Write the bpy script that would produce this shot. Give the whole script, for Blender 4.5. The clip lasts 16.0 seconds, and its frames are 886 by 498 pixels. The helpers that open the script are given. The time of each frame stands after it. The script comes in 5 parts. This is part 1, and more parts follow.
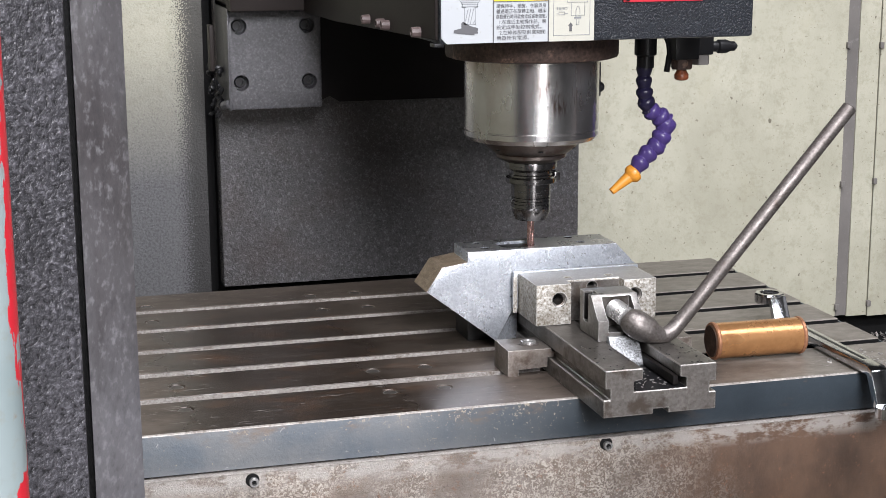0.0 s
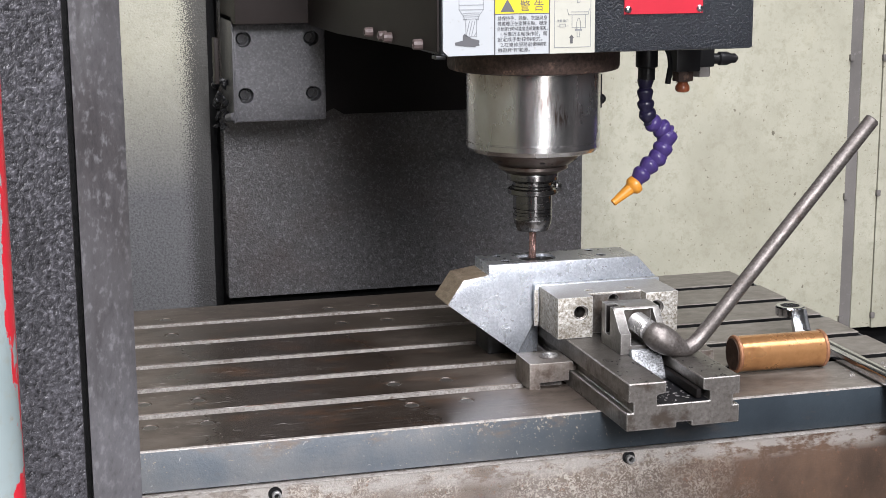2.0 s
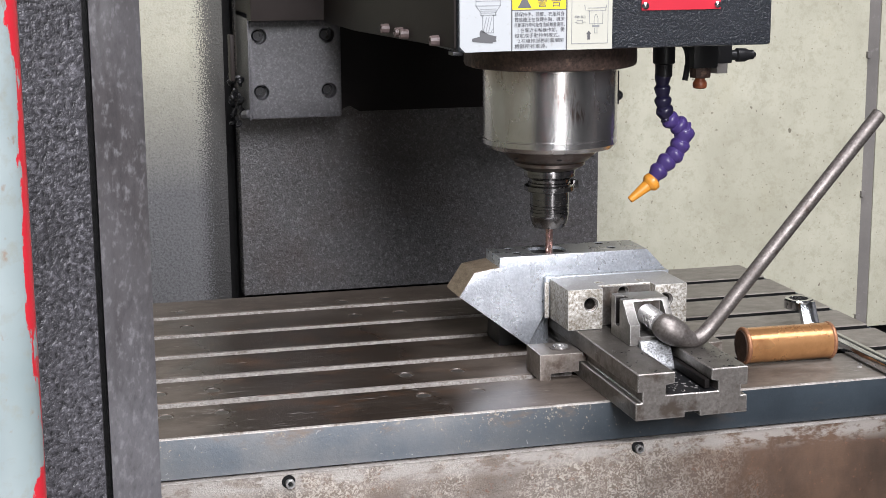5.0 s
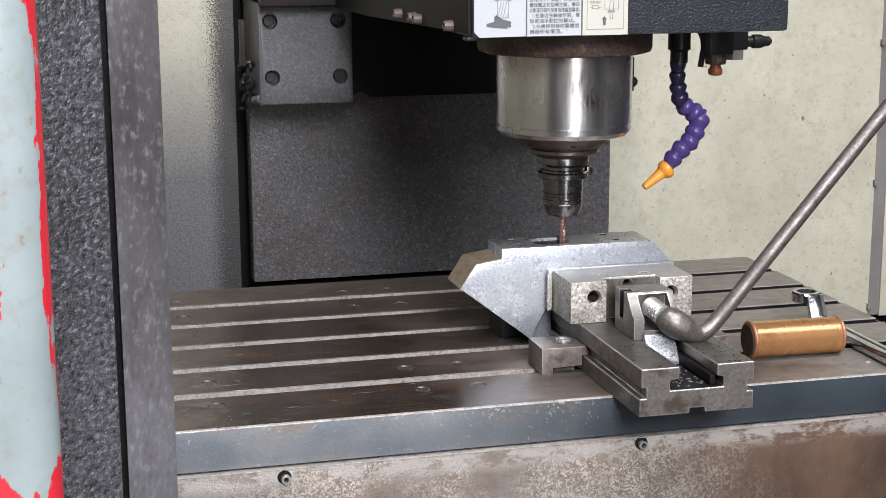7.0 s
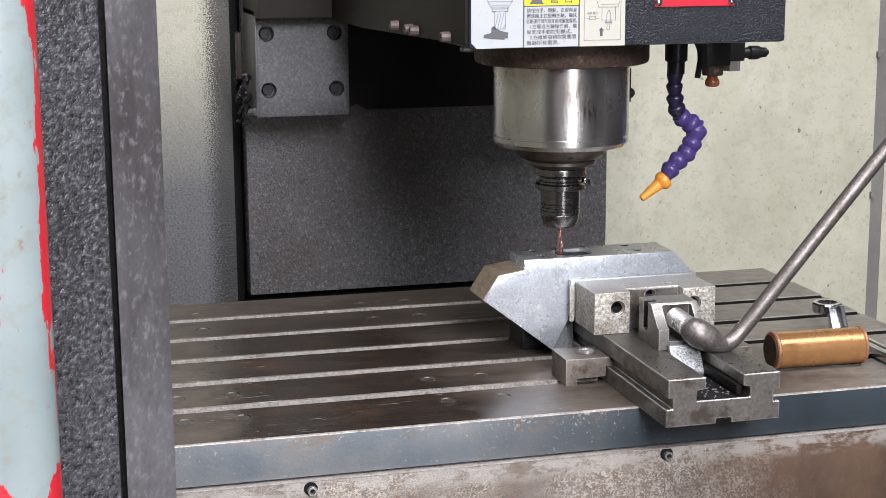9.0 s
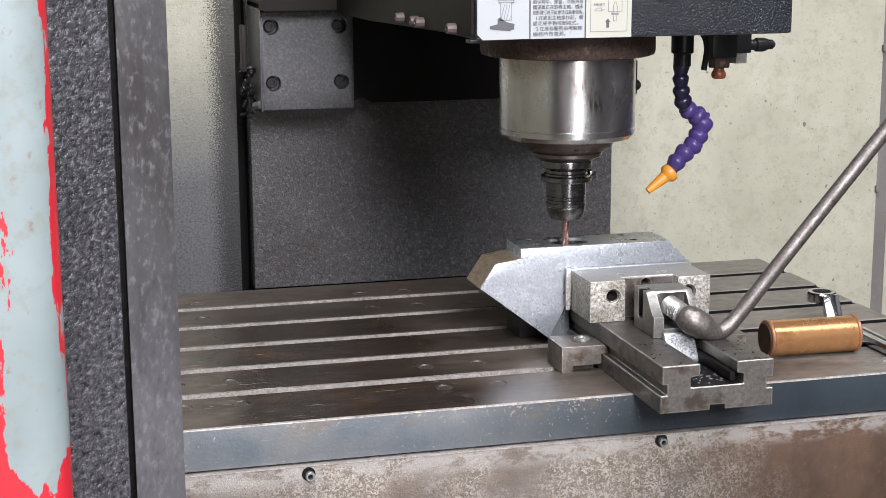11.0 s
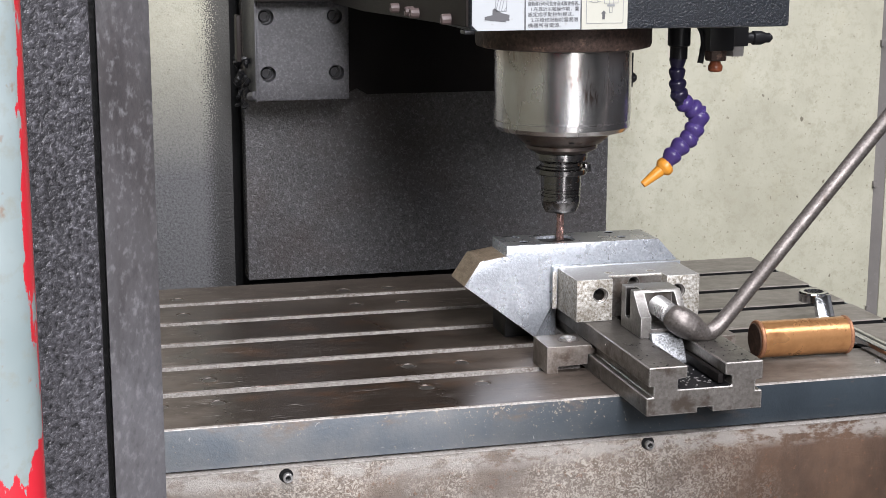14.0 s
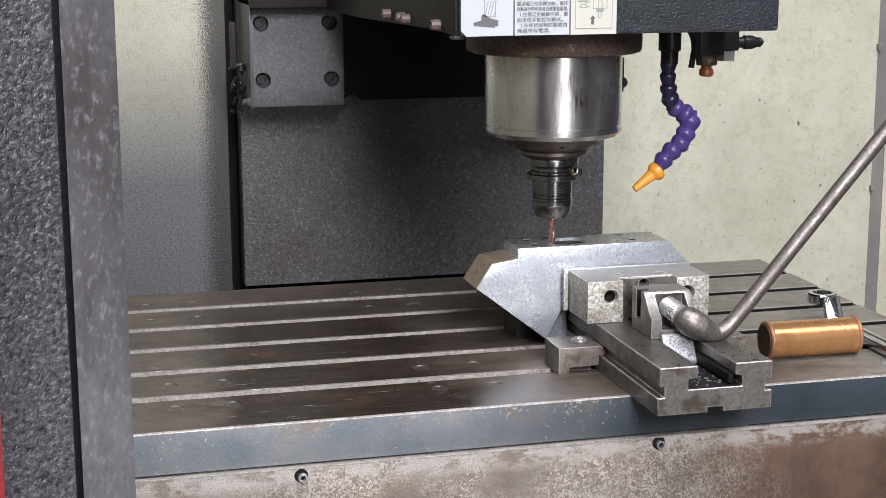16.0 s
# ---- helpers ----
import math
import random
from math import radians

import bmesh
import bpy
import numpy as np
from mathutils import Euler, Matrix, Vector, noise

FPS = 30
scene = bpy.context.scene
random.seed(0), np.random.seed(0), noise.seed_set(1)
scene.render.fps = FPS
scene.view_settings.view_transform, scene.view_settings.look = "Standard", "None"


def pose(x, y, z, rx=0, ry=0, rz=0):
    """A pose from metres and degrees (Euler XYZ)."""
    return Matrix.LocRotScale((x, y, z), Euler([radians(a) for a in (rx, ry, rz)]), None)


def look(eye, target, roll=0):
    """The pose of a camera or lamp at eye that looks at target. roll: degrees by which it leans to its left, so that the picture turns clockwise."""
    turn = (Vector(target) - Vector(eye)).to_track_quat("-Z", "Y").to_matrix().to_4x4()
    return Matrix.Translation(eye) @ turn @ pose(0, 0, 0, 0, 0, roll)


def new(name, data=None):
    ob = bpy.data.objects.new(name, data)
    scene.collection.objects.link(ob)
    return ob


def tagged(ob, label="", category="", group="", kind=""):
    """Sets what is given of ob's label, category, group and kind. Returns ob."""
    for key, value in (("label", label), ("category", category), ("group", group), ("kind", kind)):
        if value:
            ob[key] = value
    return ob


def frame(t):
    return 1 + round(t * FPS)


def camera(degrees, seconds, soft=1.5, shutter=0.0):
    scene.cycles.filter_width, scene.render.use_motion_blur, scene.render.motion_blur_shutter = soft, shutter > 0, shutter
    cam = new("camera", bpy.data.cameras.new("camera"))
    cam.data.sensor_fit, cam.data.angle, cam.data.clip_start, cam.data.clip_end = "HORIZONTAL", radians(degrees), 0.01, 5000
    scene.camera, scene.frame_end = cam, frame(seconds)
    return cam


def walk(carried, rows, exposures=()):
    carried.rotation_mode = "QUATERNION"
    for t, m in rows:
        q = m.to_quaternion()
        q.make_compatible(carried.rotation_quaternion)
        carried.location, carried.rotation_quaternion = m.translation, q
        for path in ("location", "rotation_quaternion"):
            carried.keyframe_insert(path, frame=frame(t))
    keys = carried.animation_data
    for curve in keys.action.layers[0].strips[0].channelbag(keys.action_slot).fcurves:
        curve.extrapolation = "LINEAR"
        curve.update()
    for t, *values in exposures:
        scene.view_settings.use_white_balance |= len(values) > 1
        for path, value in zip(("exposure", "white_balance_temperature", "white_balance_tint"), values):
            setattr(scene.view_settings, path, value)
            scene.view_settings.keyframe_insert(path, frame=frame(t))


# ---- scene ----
cam = camera(31.61, 16.0, soft=0.7)
PATH = [
    (0.0, pose(-0.6088, -1.7997, 0.5123, 78.019, 0.308, -15.484)),
    (0.5, pose(-0.6045, -1.8113, 0.5138, 78.153, 0.264, -15.535)),
    (1.0, pose(-0.5994, -1.8182, 0.5153, 78.372, 0.218, -15.525)),
    (1.5, pose(-0.5987, -1.8166, 0.5146, 78.501, 0.323, -15.396)),
    (2.0, pose(-0.6052, -1.8110, 0.5116, 78.507, 0.378, -15.213)),
    (2.5, pose(-0.6074, -1.8081, 0.5109, 78.457, 0.339, -15.099)),
    (3.0, pose(-0.6061, -1.8121, 0.5126, 78.501, 0.340, -14.994)),
    (5.5, pose(-0.6085, -1.8024, 0.5073, 78.430, 0.453, -14.658)),
    (6.0, pose(-0.6128, -1.7978, 0.5064, 78.289, 0.426, -14.570)),
    (6.5, pose(-0.6144, -1.7943, 0.5064, 78.117, 0.314, -14.417)),
    (7.0, pose(-0.6107, -1.7917, 0.5055, 78.004, 0.245, -14.424)),
    (7.5, pose(-0.6100, -1.7908, 0.5074, 78.193, 0.260, -14.605)),
    (8.0, pose(-0.6045, -1.7934, 0.5069, 78.395, 0.250, -14.749)),
    (8.5, pose(-0.6105, -1.7909, 0.5043, 78.539, 0.293, -14.680)),
    (11.0, pose(-0.6147, -1.7845, 0.4962, 78.400, 0.313, -14.511)),
    (11.5, pose(-0.6179, -1.7775, 0.4955, 78.329, 0.195, -14.566)),
    (12.0, pose(-0.6161, -1.7731, 0.4929, 78.303, 0.032, -14.649)),
    (12.5, pose(-0.6140, -1.7739, 0.4927, 78.276, 0.001, -14.659)),
    (13.0, pose(-0.6126, -1.7740, 0.4909, 78.249, 0.030, -14.623)),
    (13.5, pose(-0.6108, -1.7737, 0.4932, 78.150, -0.069, -14.596)),
    (14.0, pose(-0.6070, -1.7743, 0.4924, 78.165, -0.088, -14.516)),
    (14.5, pose(-0.6029, -1.7726, 0.4909, 78.208, 0.035, -14.429)),
    (15.0, pose(-0.5977, -1.7740, 0.4910, 78.207, 0.054, -14.425)),
    (15.5, pose(-0.5931, -1.7813, 0.4939, 78.273, 0.088, -14.345)),
    (16.0, pose(-0.5907, -1.7823, 0.4924, 78.378, 0.154, -14.310)),
]

walk(cam, PATH)

# world and light: an overcast daylight hall, lit through high windows behind the camera and in the roof
world = bpy.data.worlds.new("overcast_sky")
world.use_nodes = True
scene.world = world
_n = world.node_tree.nodes
_l = world.node_tree.links
_sky = _n.new("ShaderNodeTexSky")
_sky.sky_type, _sky.sun_disc = "NISHITA", False
_sky.sun_elevation, _sky.sun_rotation = radians(38), radians(200)
_n["Background"].inputs["Strength"].default_value = 0.10
_l.new(_sky.outputs["Color"], _n["Background"].inputs["Color"])


def area_light(name, eye, target, w, h, energy, color):
    lamp = new(name, bpy.data.lights.new(name, "AREA"))
    lamp.data.shape, lamp.data.size, lamp.data.size_y = "RECTANGLE", w, h
    lamp.data.energy, lamp.data.color = energy, color
    lamp.matrix_world = look(eye, target)
    return lamp


area_light("roof_window_daylight", (0.4, -1.9, 3.55), (0.4, -1.9, 0.0), 3.8, 1.7, 205, (0.975, 0.965, 1.025))
area_light("high_window_daylight", (-0.4, -4.95, 2.5), (-0.4, 0.0, 1.4), 1.4, 1.6, 315, (0.975, 0.965, 1.025))
area_light("door_daylight", (0.05, -4.95, 0.375), (0.05, 0.0, 0.375), 0.7, 2.45, 20, (0.975, 0.965, 1.025))
scene.view_settings.exposure = 0.24


# ---- materials ----
def ramp(nt, fac, stops):
    r = nt.nodes.new("ShaderNodeValToRGB")
    el = r.color_ramp.elements
    while len(el) < len(stops):
        el.new(0.5)
    for e, (p, c) in zip(el, stops):
        e.position, e.color = p, (*c, 1)
    nt.links.new(fac, r.inputs["Fac"])
    return r.outputs["Color"]


def tex(nt, scale, detail=4.0, rough=0.55, stretch=(1, 1, 1), shift=(0, 0, 0), distort=0.0):
    co = nt.nodes.new("ShaderNodeTexCoord")
    mp = nt.nodes.new("ShaderNodeMapping")
    mp.inputs["Scale"].default_value = stretch
    mp.inputs["Location"].default_value = shift
    nt.links.new(co.outputs["Object"], mp.inputs["Vector"])
    no = nt.nodes.new("ShaderNodeTexNoise")
    no.inputs["Scale"].default_value = scale
    no.inputs["Detail"].default_value = detail
    no.inputs["Roughness"].default_value = rough
    no.inputs["Distortion"].default_value = distort
    nt.links.new(mp.outputs["Vector"], no.inputs["Vector"])
    return no.outputs["Fac"]


def blend(nt, fac, a, b, mode="MIX"):
    m = nt.nodes.new("ShaderNodeMix")
    m.data_type, m.blend_type = "RGBA", mode
    for sock, v in ((m.inputs[0], fac), (m.inputs[6], a), (m.inputs[7], b)):
        if hasattr(v, "links"):
            nt.links.new(v, sock)
        elif isinstance(v, tuple):
            sock.default_value = (*v, 1)
        else:
            sock.default_value = v
    return m.outputs[2]


def mask(nt, fac, lo, hi):
    m = nt.nodes.new("ShaderNodeMapRange")
    m.inputs["From Min"].default_value, m.inputs["From Max"].default_value = lo, hi
    nt.links.new(fac, m.inputs["Value"])
    return m.outputs["Result"]


def mult(nt, a, b, op="MULTIPLY"):
    m = nt.nodes.new("ShaderNodeMath")
    m.operation = op
    m.use_clamp = True
    for s, v in zip(m.inputs, (a, b)):
        if hasattr(v, "links"):
            nt.links.new(v, s)
        else:
            s.default_value = v
    return m.outputs[0]


def axis(nt, which):
    co = nt.nodes.new("ShaderNodeTexCoord")
    sp = nt.nodes.new("ShaderNodeSeparateXYZ")
    nt.links.new(co.outputs["Object"], sp.inputs["Vector"])
    return sp.outputs[which]


def material(name, metal=0.0):
    m = bpy.data.materials.new(name)
    m.use_nodes = True
    nt = m.node_tree
    b = nt.nodes["Principled BSDF"]
    b.inputs["Metallic"].default_value = metal
    return m, nt, b


def finish(nt, b, color, rough, bump=None, height=0.0005, strength=0.5):
    if hasattr(color, "links"):
        nt.links.new(color, b.inputs["Base Color"])
    else:
        b.inputs["Base Color"].default_value = (*color, 1)
    if hasattr(rough, "links"):
        nt.links.new(rough, b.inputs["Roughness"])
    else:
        b.inputs["Roughness"].default_value = rough
    if bump is not None:
        k = nt.nodes.new("ShaderNodeBump")
        k.inputs["Distance"].default_value = height
        k.inputs["Strength"].default_value = strength
        nt.links.new(bump, k.inputs["Height"])
        nt.links.new(k.outputs["Normal"], b.inputs["Normal"])


def steel(name, dark, light, rough=(0.25, 0.45), grain=700, stretch=(1, 1, 1), stain=None, cut=0.6, metal=0.9, bump=0.0003, edge=None, contrast=0.16, stain_scale=26, ground=None, run=1.0):
    """Bare metal: fine grain, blotches, stains and, where edge is given, edges worn to that colour."""
    m, nt, b = material(name, metal)
    fine = tex(nt, grain, 4, 0.65, stretch)
    mid = tex(nt, grain * 0.13, 5, 0.6, stretch, (5, 2, 1))
    big = tex(nt, stain_scale, 6, 0.65, (1, 1, run), (3, 1, 7))
    mean = tuple(0.5 * (u + v) for u, v in zip(dark, light))
    col = ramp(nt, fine, ((0.5 - contrast, dark), (0.5 + contrast, light)))
    col = blend(nt, mult(nt, mask(nt, mid, 0.40, 0.62), 0.45), col, tuple(0.75 * v for v in dark))
    if stain:
        col = blend(nt, mult(nt, mask(nt, big, cut, cut + 0.12), 0.9), col, stain)
    else:
        col = blend(nt, mult(nt, mask(nt, big, 0.45, 0.70), 0.35), col, tuple(1.25 * v if v < 0.7 else v for v in mean))
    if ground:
        # faces that point up: smooth ground tone, darkened for the dim reflections they catch
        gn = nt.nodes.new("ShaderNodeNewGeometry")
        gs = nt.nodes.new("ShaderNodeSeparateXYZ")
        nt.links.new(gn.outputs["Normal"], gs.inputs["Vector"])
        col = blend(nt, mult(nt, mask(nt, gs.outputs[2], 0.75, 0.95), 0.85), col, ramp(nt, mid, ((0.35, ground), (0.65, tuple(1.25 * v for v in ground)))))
    if edge:
        bv = nt.nodes.new("ShaderNodeBevel")
        bv.samples = 4
        bv.inputs["Radius"].default_value = 0.0016
        geo = nt.nodes.new("ShaderNodeNewGeometry")
        dt = nt.nodes.new("ShaderNodeVectorMath")
        dt.operation = "DOT_PRODUCT"
        nt.links.new(bv.outputs["Normal"], dt.inputs[0])
        nt.links.new(geo.outputs["Normal"], dt.inputs[1])
        wear = mult(nt, mask(nt, dt.outputs["Value"], 0.985, 0.86), mask(nt, mid, 0.25, 0.55))
        col = blend(nt, mult(nt, wear, 0.8), col, edge)
    r = nt.nodes.new("ShaderNodeMapRange")
    r.inputs["To Min"].default_value, r.inputs["To Max"].default_value = rough
    r.inputs["From Min"].default_value, r.inputs["From Max"].default_value = 0.3, 0.7
    nt.links.new(mid, r.inputs["Value"])
    finish(nt, b, col, r.outputs["Result"], fine, bump, 0.5)
    return m


def paint(name, color, rough=0.5, grain=500, relief=0.0004, spots=None, spot_scale=30, spot_cut=0.62, tone=0.25, strength=0.6, fleck=0.0, gloss=0.5):
    m, nt, b = material(name)
    g = tex(nt, grain, 3, 0.6)
    big = tex(nt, 6, 5, 0.6, shift=(2, 9, 4))
    lo = tuple(v * (1 - tone) for v in color)
    hi = tuple(min(1, v * (1 + tone)) for v in color)
    col = ramp(nt, big, ((0.3, lo), (0.7, hi)))
    if spots:
        col = blend(nt, mult(nt, mask(nt, tex(nt, spot_scale, 6, 0.65, shift=(1, 3, 8)), spot_cut, spot_cut + 0.10), 0.8), col, spots)
    if fleck:
        col = blend(nt, mult(nt, mask(nt, g, 0.52, 0.70), fleck), col, tuple(min(1, 2.6 * v) for v in color))
        col = blend(nt, mult(nt, mask(nt, g, 0.46, 0.32), fleck), col, tuple(0.3 * v for v in color))
    b.inputs["Specular IOR Level"].default_value = gloss
    finish(nt, b, col, rough, g, relief, strength)
    return m


M = {}

M["holder"] = steel("ground_tool_steel", (0.20, 0.195, 0.195), (0.27, 0.265, 0.262), (0.16, 0.30), 500, (1, 1, 3), None, 0, 1.0, 0.00004, None, 0.35)
M["rusty_ring"] = steel("rusty_dark_steel", (0.050, 0.034, 0.028), (0.13, 0.085, 0.067), (0.40, 0.66), 260, (1, 1, 1), (0.42, 0.27, 0.19), 0.58, 0.35, 0.0010, None, 0.16, 38)
M["rusty_cone"] = steel("brown_stained_nose_steel", (0.15, 0.125, 0.112), (0.24, 0.205, 0.186), (0.26, 0.42), 300, (1, 1, 3), (0.13, 0.085, 0.065), 0.55, 0.9, 0.0002, None, 0.3, 40)
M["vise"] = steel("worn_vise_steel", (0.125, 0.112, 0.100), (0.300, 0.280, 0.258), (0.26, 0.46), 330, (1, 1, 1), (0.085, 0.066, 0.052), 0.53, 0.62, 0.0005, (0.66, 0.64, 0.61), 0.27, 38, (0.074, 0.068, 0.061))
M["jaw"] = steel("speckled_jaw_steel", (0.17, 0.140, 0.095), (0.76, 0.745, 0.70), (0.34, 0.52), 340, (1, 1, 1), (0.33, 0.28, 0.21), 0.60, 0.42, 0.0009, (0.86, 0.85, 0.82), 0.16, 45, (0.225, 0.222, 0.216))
M["wedge"] = steel("scraped_pale_steel", (0.09, 0.09, 0.09), (0.56, 0.58, 0.60), (0.30, 0.48), 520, (1, 1, 1), None, 0, 0.5, 0.0009, None, 0.13)
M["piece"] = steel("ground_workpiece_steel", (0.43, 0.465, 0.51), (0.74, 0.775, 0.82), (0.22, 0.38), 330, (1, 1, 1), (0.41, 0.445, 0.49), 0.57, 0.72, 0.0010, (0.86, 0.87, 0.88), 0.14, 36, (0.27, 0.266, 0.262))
M["piece_rust"] = steel("brownish_sawn_steel", (0.17, 0.125, 0.085), (0.36, 0.29, 0.21), (0.4, 0.6), 420, (1, 1, 4), None, 0, 0.4)
M["rod"] = steel("forged_rod_steel", (0.125, 0.110, 0.101), (0.265, 0.242, 0.226), (0.36, 0.55), 330, (1, 1, 1), (0.10, 0.076, 0.064), 0.57, 0.75, 0.0009, None, 0.2, 60)
M["chrome"] = steel("chrome_plate", (0.56, 0.57, 0.59), (0.76, 0.77, 0.79), (0.08, 0.20), 300, (1, 1, 1), None, 0, 1.0, 0.0, (0.85, 0.85, 0.85))
M["screw"] = steel("bright_screw_steel", (0.42, 0.41, 0.40), (0.66, 0.65, 0.64), (0.22, 0.36), 500, (1, 1, 1), None, 0, 0.8)
M["clamp"] = steel("brownish_clamp_steel", (0.130, 0.110, 0.094), (0.290, 0.255, 0.225), (0.30, 0.50), 330, (1, 1, 1), (0.10, 0.075, 0.058), 0.54, 0.5, 0.0006, (0.62, 0.58, 0.54), 0.24, 50, (0.110, 0.097, 0.085))
M["block"] = steel("worn_grey_block_steel", (0.16, 0.15, 0.138), (0.33, 0.318, 0.30), (0.24, 0.42), 330, (1, 1, 1), (0.105, 0.090, 0.076), 0.55, 0.6, 0.0005, (0.72, 0.71, 0.69), 0.26, 45, (0.135, 0.130, 0.122))
M["brass"] = steel("worn_brass", (0.44, 0.215, 0.085), (0.55, 0.290, 0.125), (0.22, 0.38), 160, (1, 1, 1), (0.36, 0.165, 0.065), 0.55, 0.65, 0.0002, None, 0.26, 32)
M["brass_rim"] = steel("worn_copper_rim", (0.30, 0.13, 0.07), (0.52, 0.27, 0.15), (0.35, 0.5), 300, (1, 1, 1), None, 0, 0.6)
M["brass_dark"] = steel("dark_brass_end", (0.030, 0.018, 0.012), (0.10, 0.055, 0.035), (0.45, 0.7), 380, (1, 1, 1), None, 0, 0.4)
M["cutter"] = steel("coppery_coated_carbide", (0.42, 0.24, 0.21), (0.62, 0.42, 0.38), (0.2, 0.35), 500)
M["bright_edge"] = steel("worn_bright_edge_steel", (0.21, 0.187, 0.165), (0.54, 0.51, 0.475), (0.42, 0.62), 380, (1, 1, 1), (0.12, 0.09, 0.07), 0.57, 0.3, 0.0005, None, 0.2, 80)
M["black_gloss"] = paint("black_fitting", (0.009, 0.009, 0.010), 0.38, 400, 0.0002, None, 30, 0.6, 0.25, 0.6, 0.0, 0.35)
M["black_tray"] = paint("black_oily_tray", (0.005, 0.005, 0.005), 0.6, 200, 0.0010, None, 30, 0.6, 0.25, 0.6, 0.0, 0.2)
M["machine_grey"] = paint("dark_grey_crinkle_paint", (0.064, 0.063, 0.067), 0.38, 300, 0.0010, None, 260, 0.66, 0.15, 0.7, 0.5)
M["head_black"] = paint("black_crinkle_paint", (0.014, 0.017, 0.022), 0.34, 430, 0.0024, None, 30, 0.6, 0.2, 1.0, 0.5)
M["web"] = paint("plain_black_casting", (0.010, 0.0085, 0.008), 0.55, 500, 0.0004, None, 30, 0.6, 0.25, 0.6, 0.0, 0.12)
M["head_side"] = paint("brownish_black_sheet", (0.022, 0.0175, 0.016), 0.5, 700, 0.0003, None, 30, 0.6, 0.25, 0.6, 0.0, 0.15)
M["post"] = paint("charcoal_hammered_paint", (0.041, 0.040, 0.044), 0.34, 430, 0.0015, (0.105, 0.102, 0.104), 8, 0.60, 0.40, 0.9, 1.1)
M["hose"] = paint("purple_hose_plastic", (0.058, 0.036, 0.155), 0.35, 300, 0.00005)
M["hose_dark"] = paint("dark_purple_hose_plastic", (0.012, 0.010, 0.030), 0.32, 300, 0.00005)
M["nozzle"] = paint("orange_nozzle_plastic", (0.80, 0.33, 0.04), 0.38, 300, 0.00005)
M["cap"] = paint("red_brown_cap_plastic", (0.21, 0.060, 0.024), 0.35, 300, 0.00005, (0.06, 0.03, 0.02), 120, 0.55)
M["red"] = paint("red_name_plate", (0.50, 0.022, 0.040), 0.35, 300, 0.00003, None, 30, 0.6, 0.15)
M["white_label"] = paint("white_label_film", (0.42, 0.44, 0.45), 0.4, 300, 0.00002, (0.33, 0.33, 0.31), 120, 0.62, 0.05)
M["cream_label"] = paint("cream_label_film", (0.46, 0.455, 0.39), 0.4, 300, 0.00002, (0.35, 0.335, 0.28), 120, 0.62, 0.05)
M["yellow_label"] = paint("yellow_label_film", (0.80, 0.62, 0.03), 0.4, 300, 0.00002, None, 30, 0.6, 0.05)
M["ink"] = paint("dark_label_ink", (0.10, 0.10, 0.105), 0.5, 300, 0.00001)
M["ink_soft"] = paint("grey_label_ink", (0.25, 0.26, 0.27), 0.5, 300, 0.00001)
M["pale_bolt"] = paint("pale_pinkish_bolt", (0.12, 0.088, 0.082), 0.5, 300, 0.0002)
# hall floor and walls are unseen; their dark tones limit bounced light
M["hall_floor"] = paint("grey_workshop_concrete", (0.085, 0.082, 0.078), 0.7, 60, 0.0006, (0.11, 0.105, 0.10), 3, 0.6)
M["hall_wall"] = paint("unseen_hall_dark_paint", (0.055, 0.055, 0.054), 0.8, 60, 0.0006)
M["seal"] = paint("grey_seal_strip", (0.15, 0.14, 0.13), 0.6, 300, 0.0003, (0.2, 0.19, 0.18), 60, 0.6)


